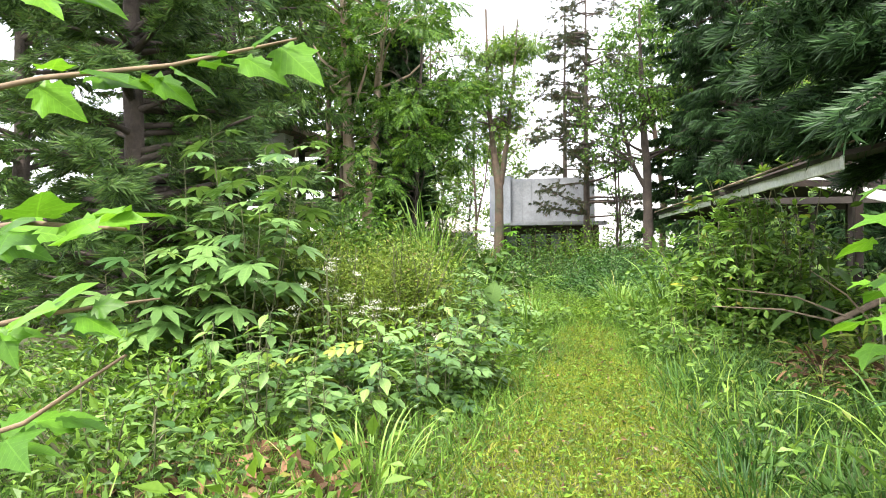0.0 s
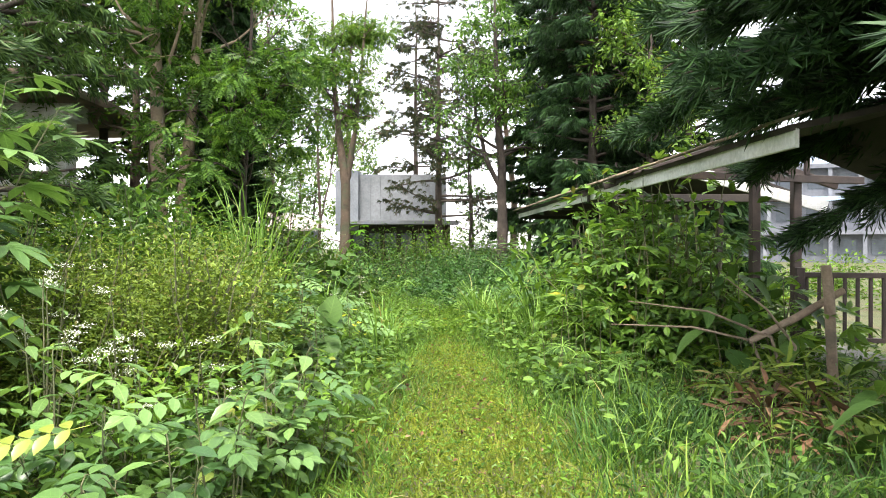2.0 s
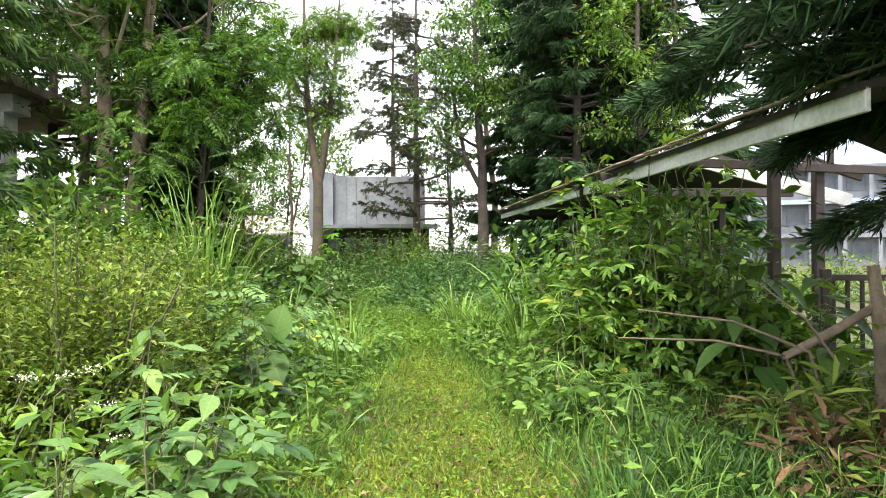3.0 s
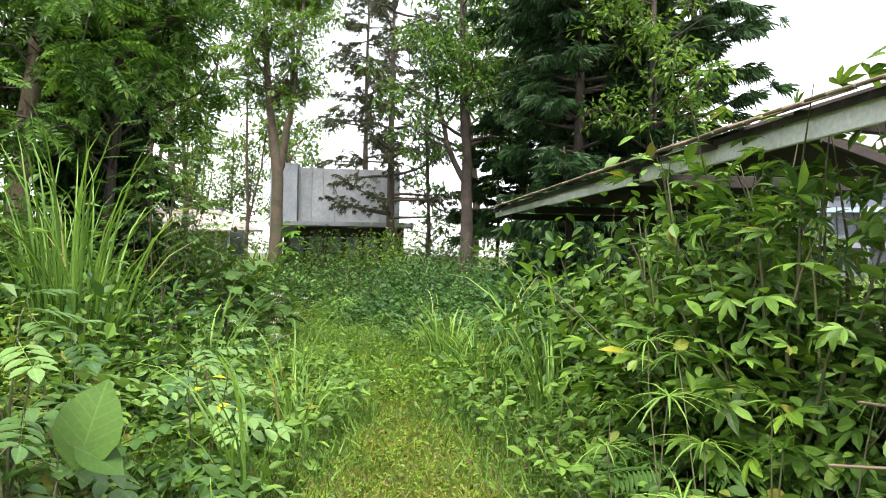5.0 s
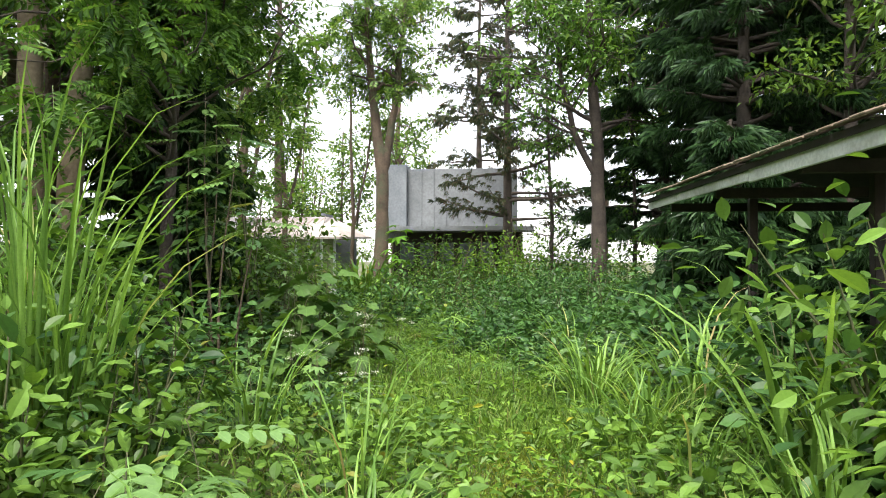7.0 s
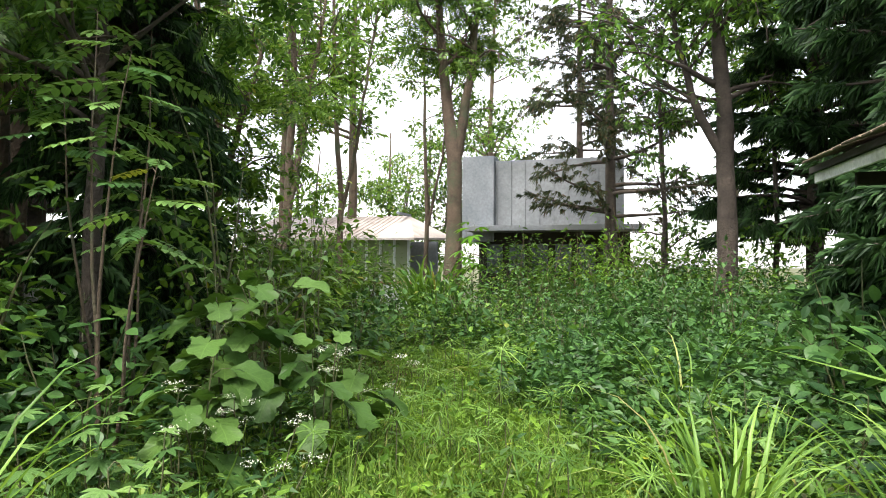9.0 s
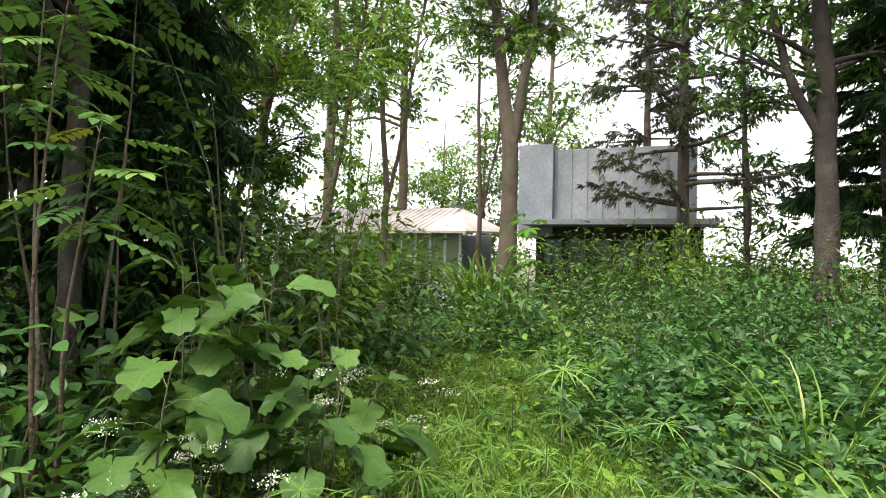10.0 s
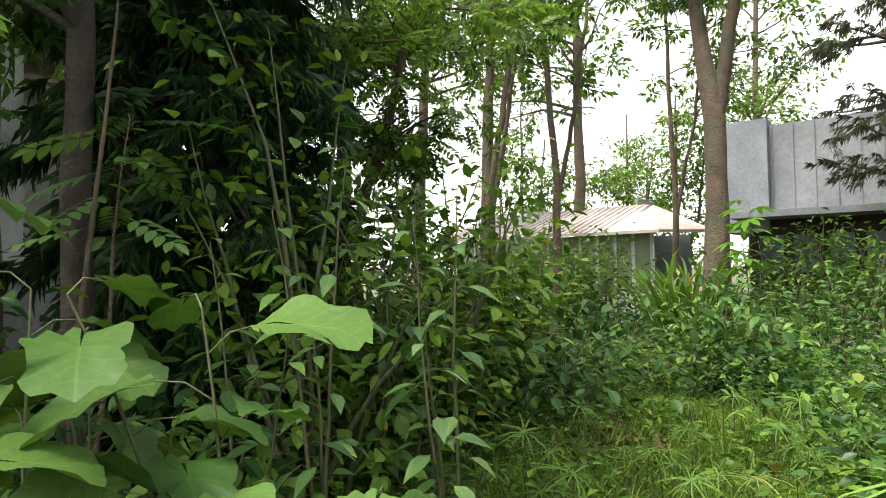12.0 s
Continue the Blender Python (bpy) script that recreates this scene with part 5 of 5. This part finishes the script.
# tangle of stems at the foot of the conifer
for x, y, h in ((2.15, 3.9, 1.15), (2.5, 4.6, 1.2), (1.95, 3.2, 1.0), (2.8, 5.2, 1.1), (2.35, 3.3, 1.3)):
    bush("tangled_bush", "tangle of dark brown stems with few dull leaves", x, y, 0.45, h, LANCE, 0.16, 150, M["weed_cool"], M["stem_brown"], "bush", "tangled bushes", 0.7, 0.5, 16, 0.2)
for x, y, h in ((1.75, 3.5, 1.1), (2.0, 4.3, 1.0), (2.4, 5.0, 0.9)):
    blade_tuft("arching_grass", "loose tuft of arching grey-green grass", x, y, 0.2, h, 26, "arching grasses", 0.45, 0.9)

# leafy growth round the tall grass and along the pavilion's edge
for x, y, h in ((-3.0, 12.2, 1.1), (-2.6, 12.7, 1.0), (-3.5, 11.9, 1.2), (-2.9, 13.6, 1.3), (-3.9, 12.6, 1.4), (-2.3, 11.6, 0.8)):
    bush("bright_shrub", "bright leafy shrub round the tall grass", x, y, 0.5, h, OVAL, 0.12, 480, M["weed"], None, "bush", "bright shrubs", 0.75, 0.6, 8, 0.22)
for k in range(12):
    x, y = rng.uniform(1.9, 2.7), 13.2 + 0.52 * k
    bush("shaded_bush", "dark green bush along the pavilion edge", x, y, 0.55, rng.uniform(0.9, 1.45), OVAL, 0.17, 330, M["weed_cool"], None, "bush", "bushes along the pavilion", 0.8, 0.6, 8, 0.24)

# saplings hanging feathered leaves over the bend
for x, y, h in ((-3.7, 16.4, 3.5), (-4.2, 17.2, 3.8)):
    leafy_plant("feathered_sapling", "thin sapling hanging large feathered leaves over the trail", x, y, h, "hanging_feather", pinnate(5, OVAL, 0.3), M["oval"], 0.55, 3, 11, 0.9, "feathered saplings", 0.2, 0.74, 0.35, category="sapling", stem_mat=M["bark"])
# thin trunks and withered creepers among the far trees
for x, y, h in ((0.9, 29.0, 7.5), (3.3, 28.6, 7.0), (1.2, 33.5, 8.0)):
    tree("thin_tree", "thin dark tree with sparse leaves", (x, y, 0), [[(0, 0, -0.2, 0.07), (0.1, 0, 2.5, 0.06), (-0.1, 0, h, 0.02)]], M["bark_dark"], M["tree"], TINY, 0.18, 1.8, h, 1.1, 14, 900, clump=0.5)
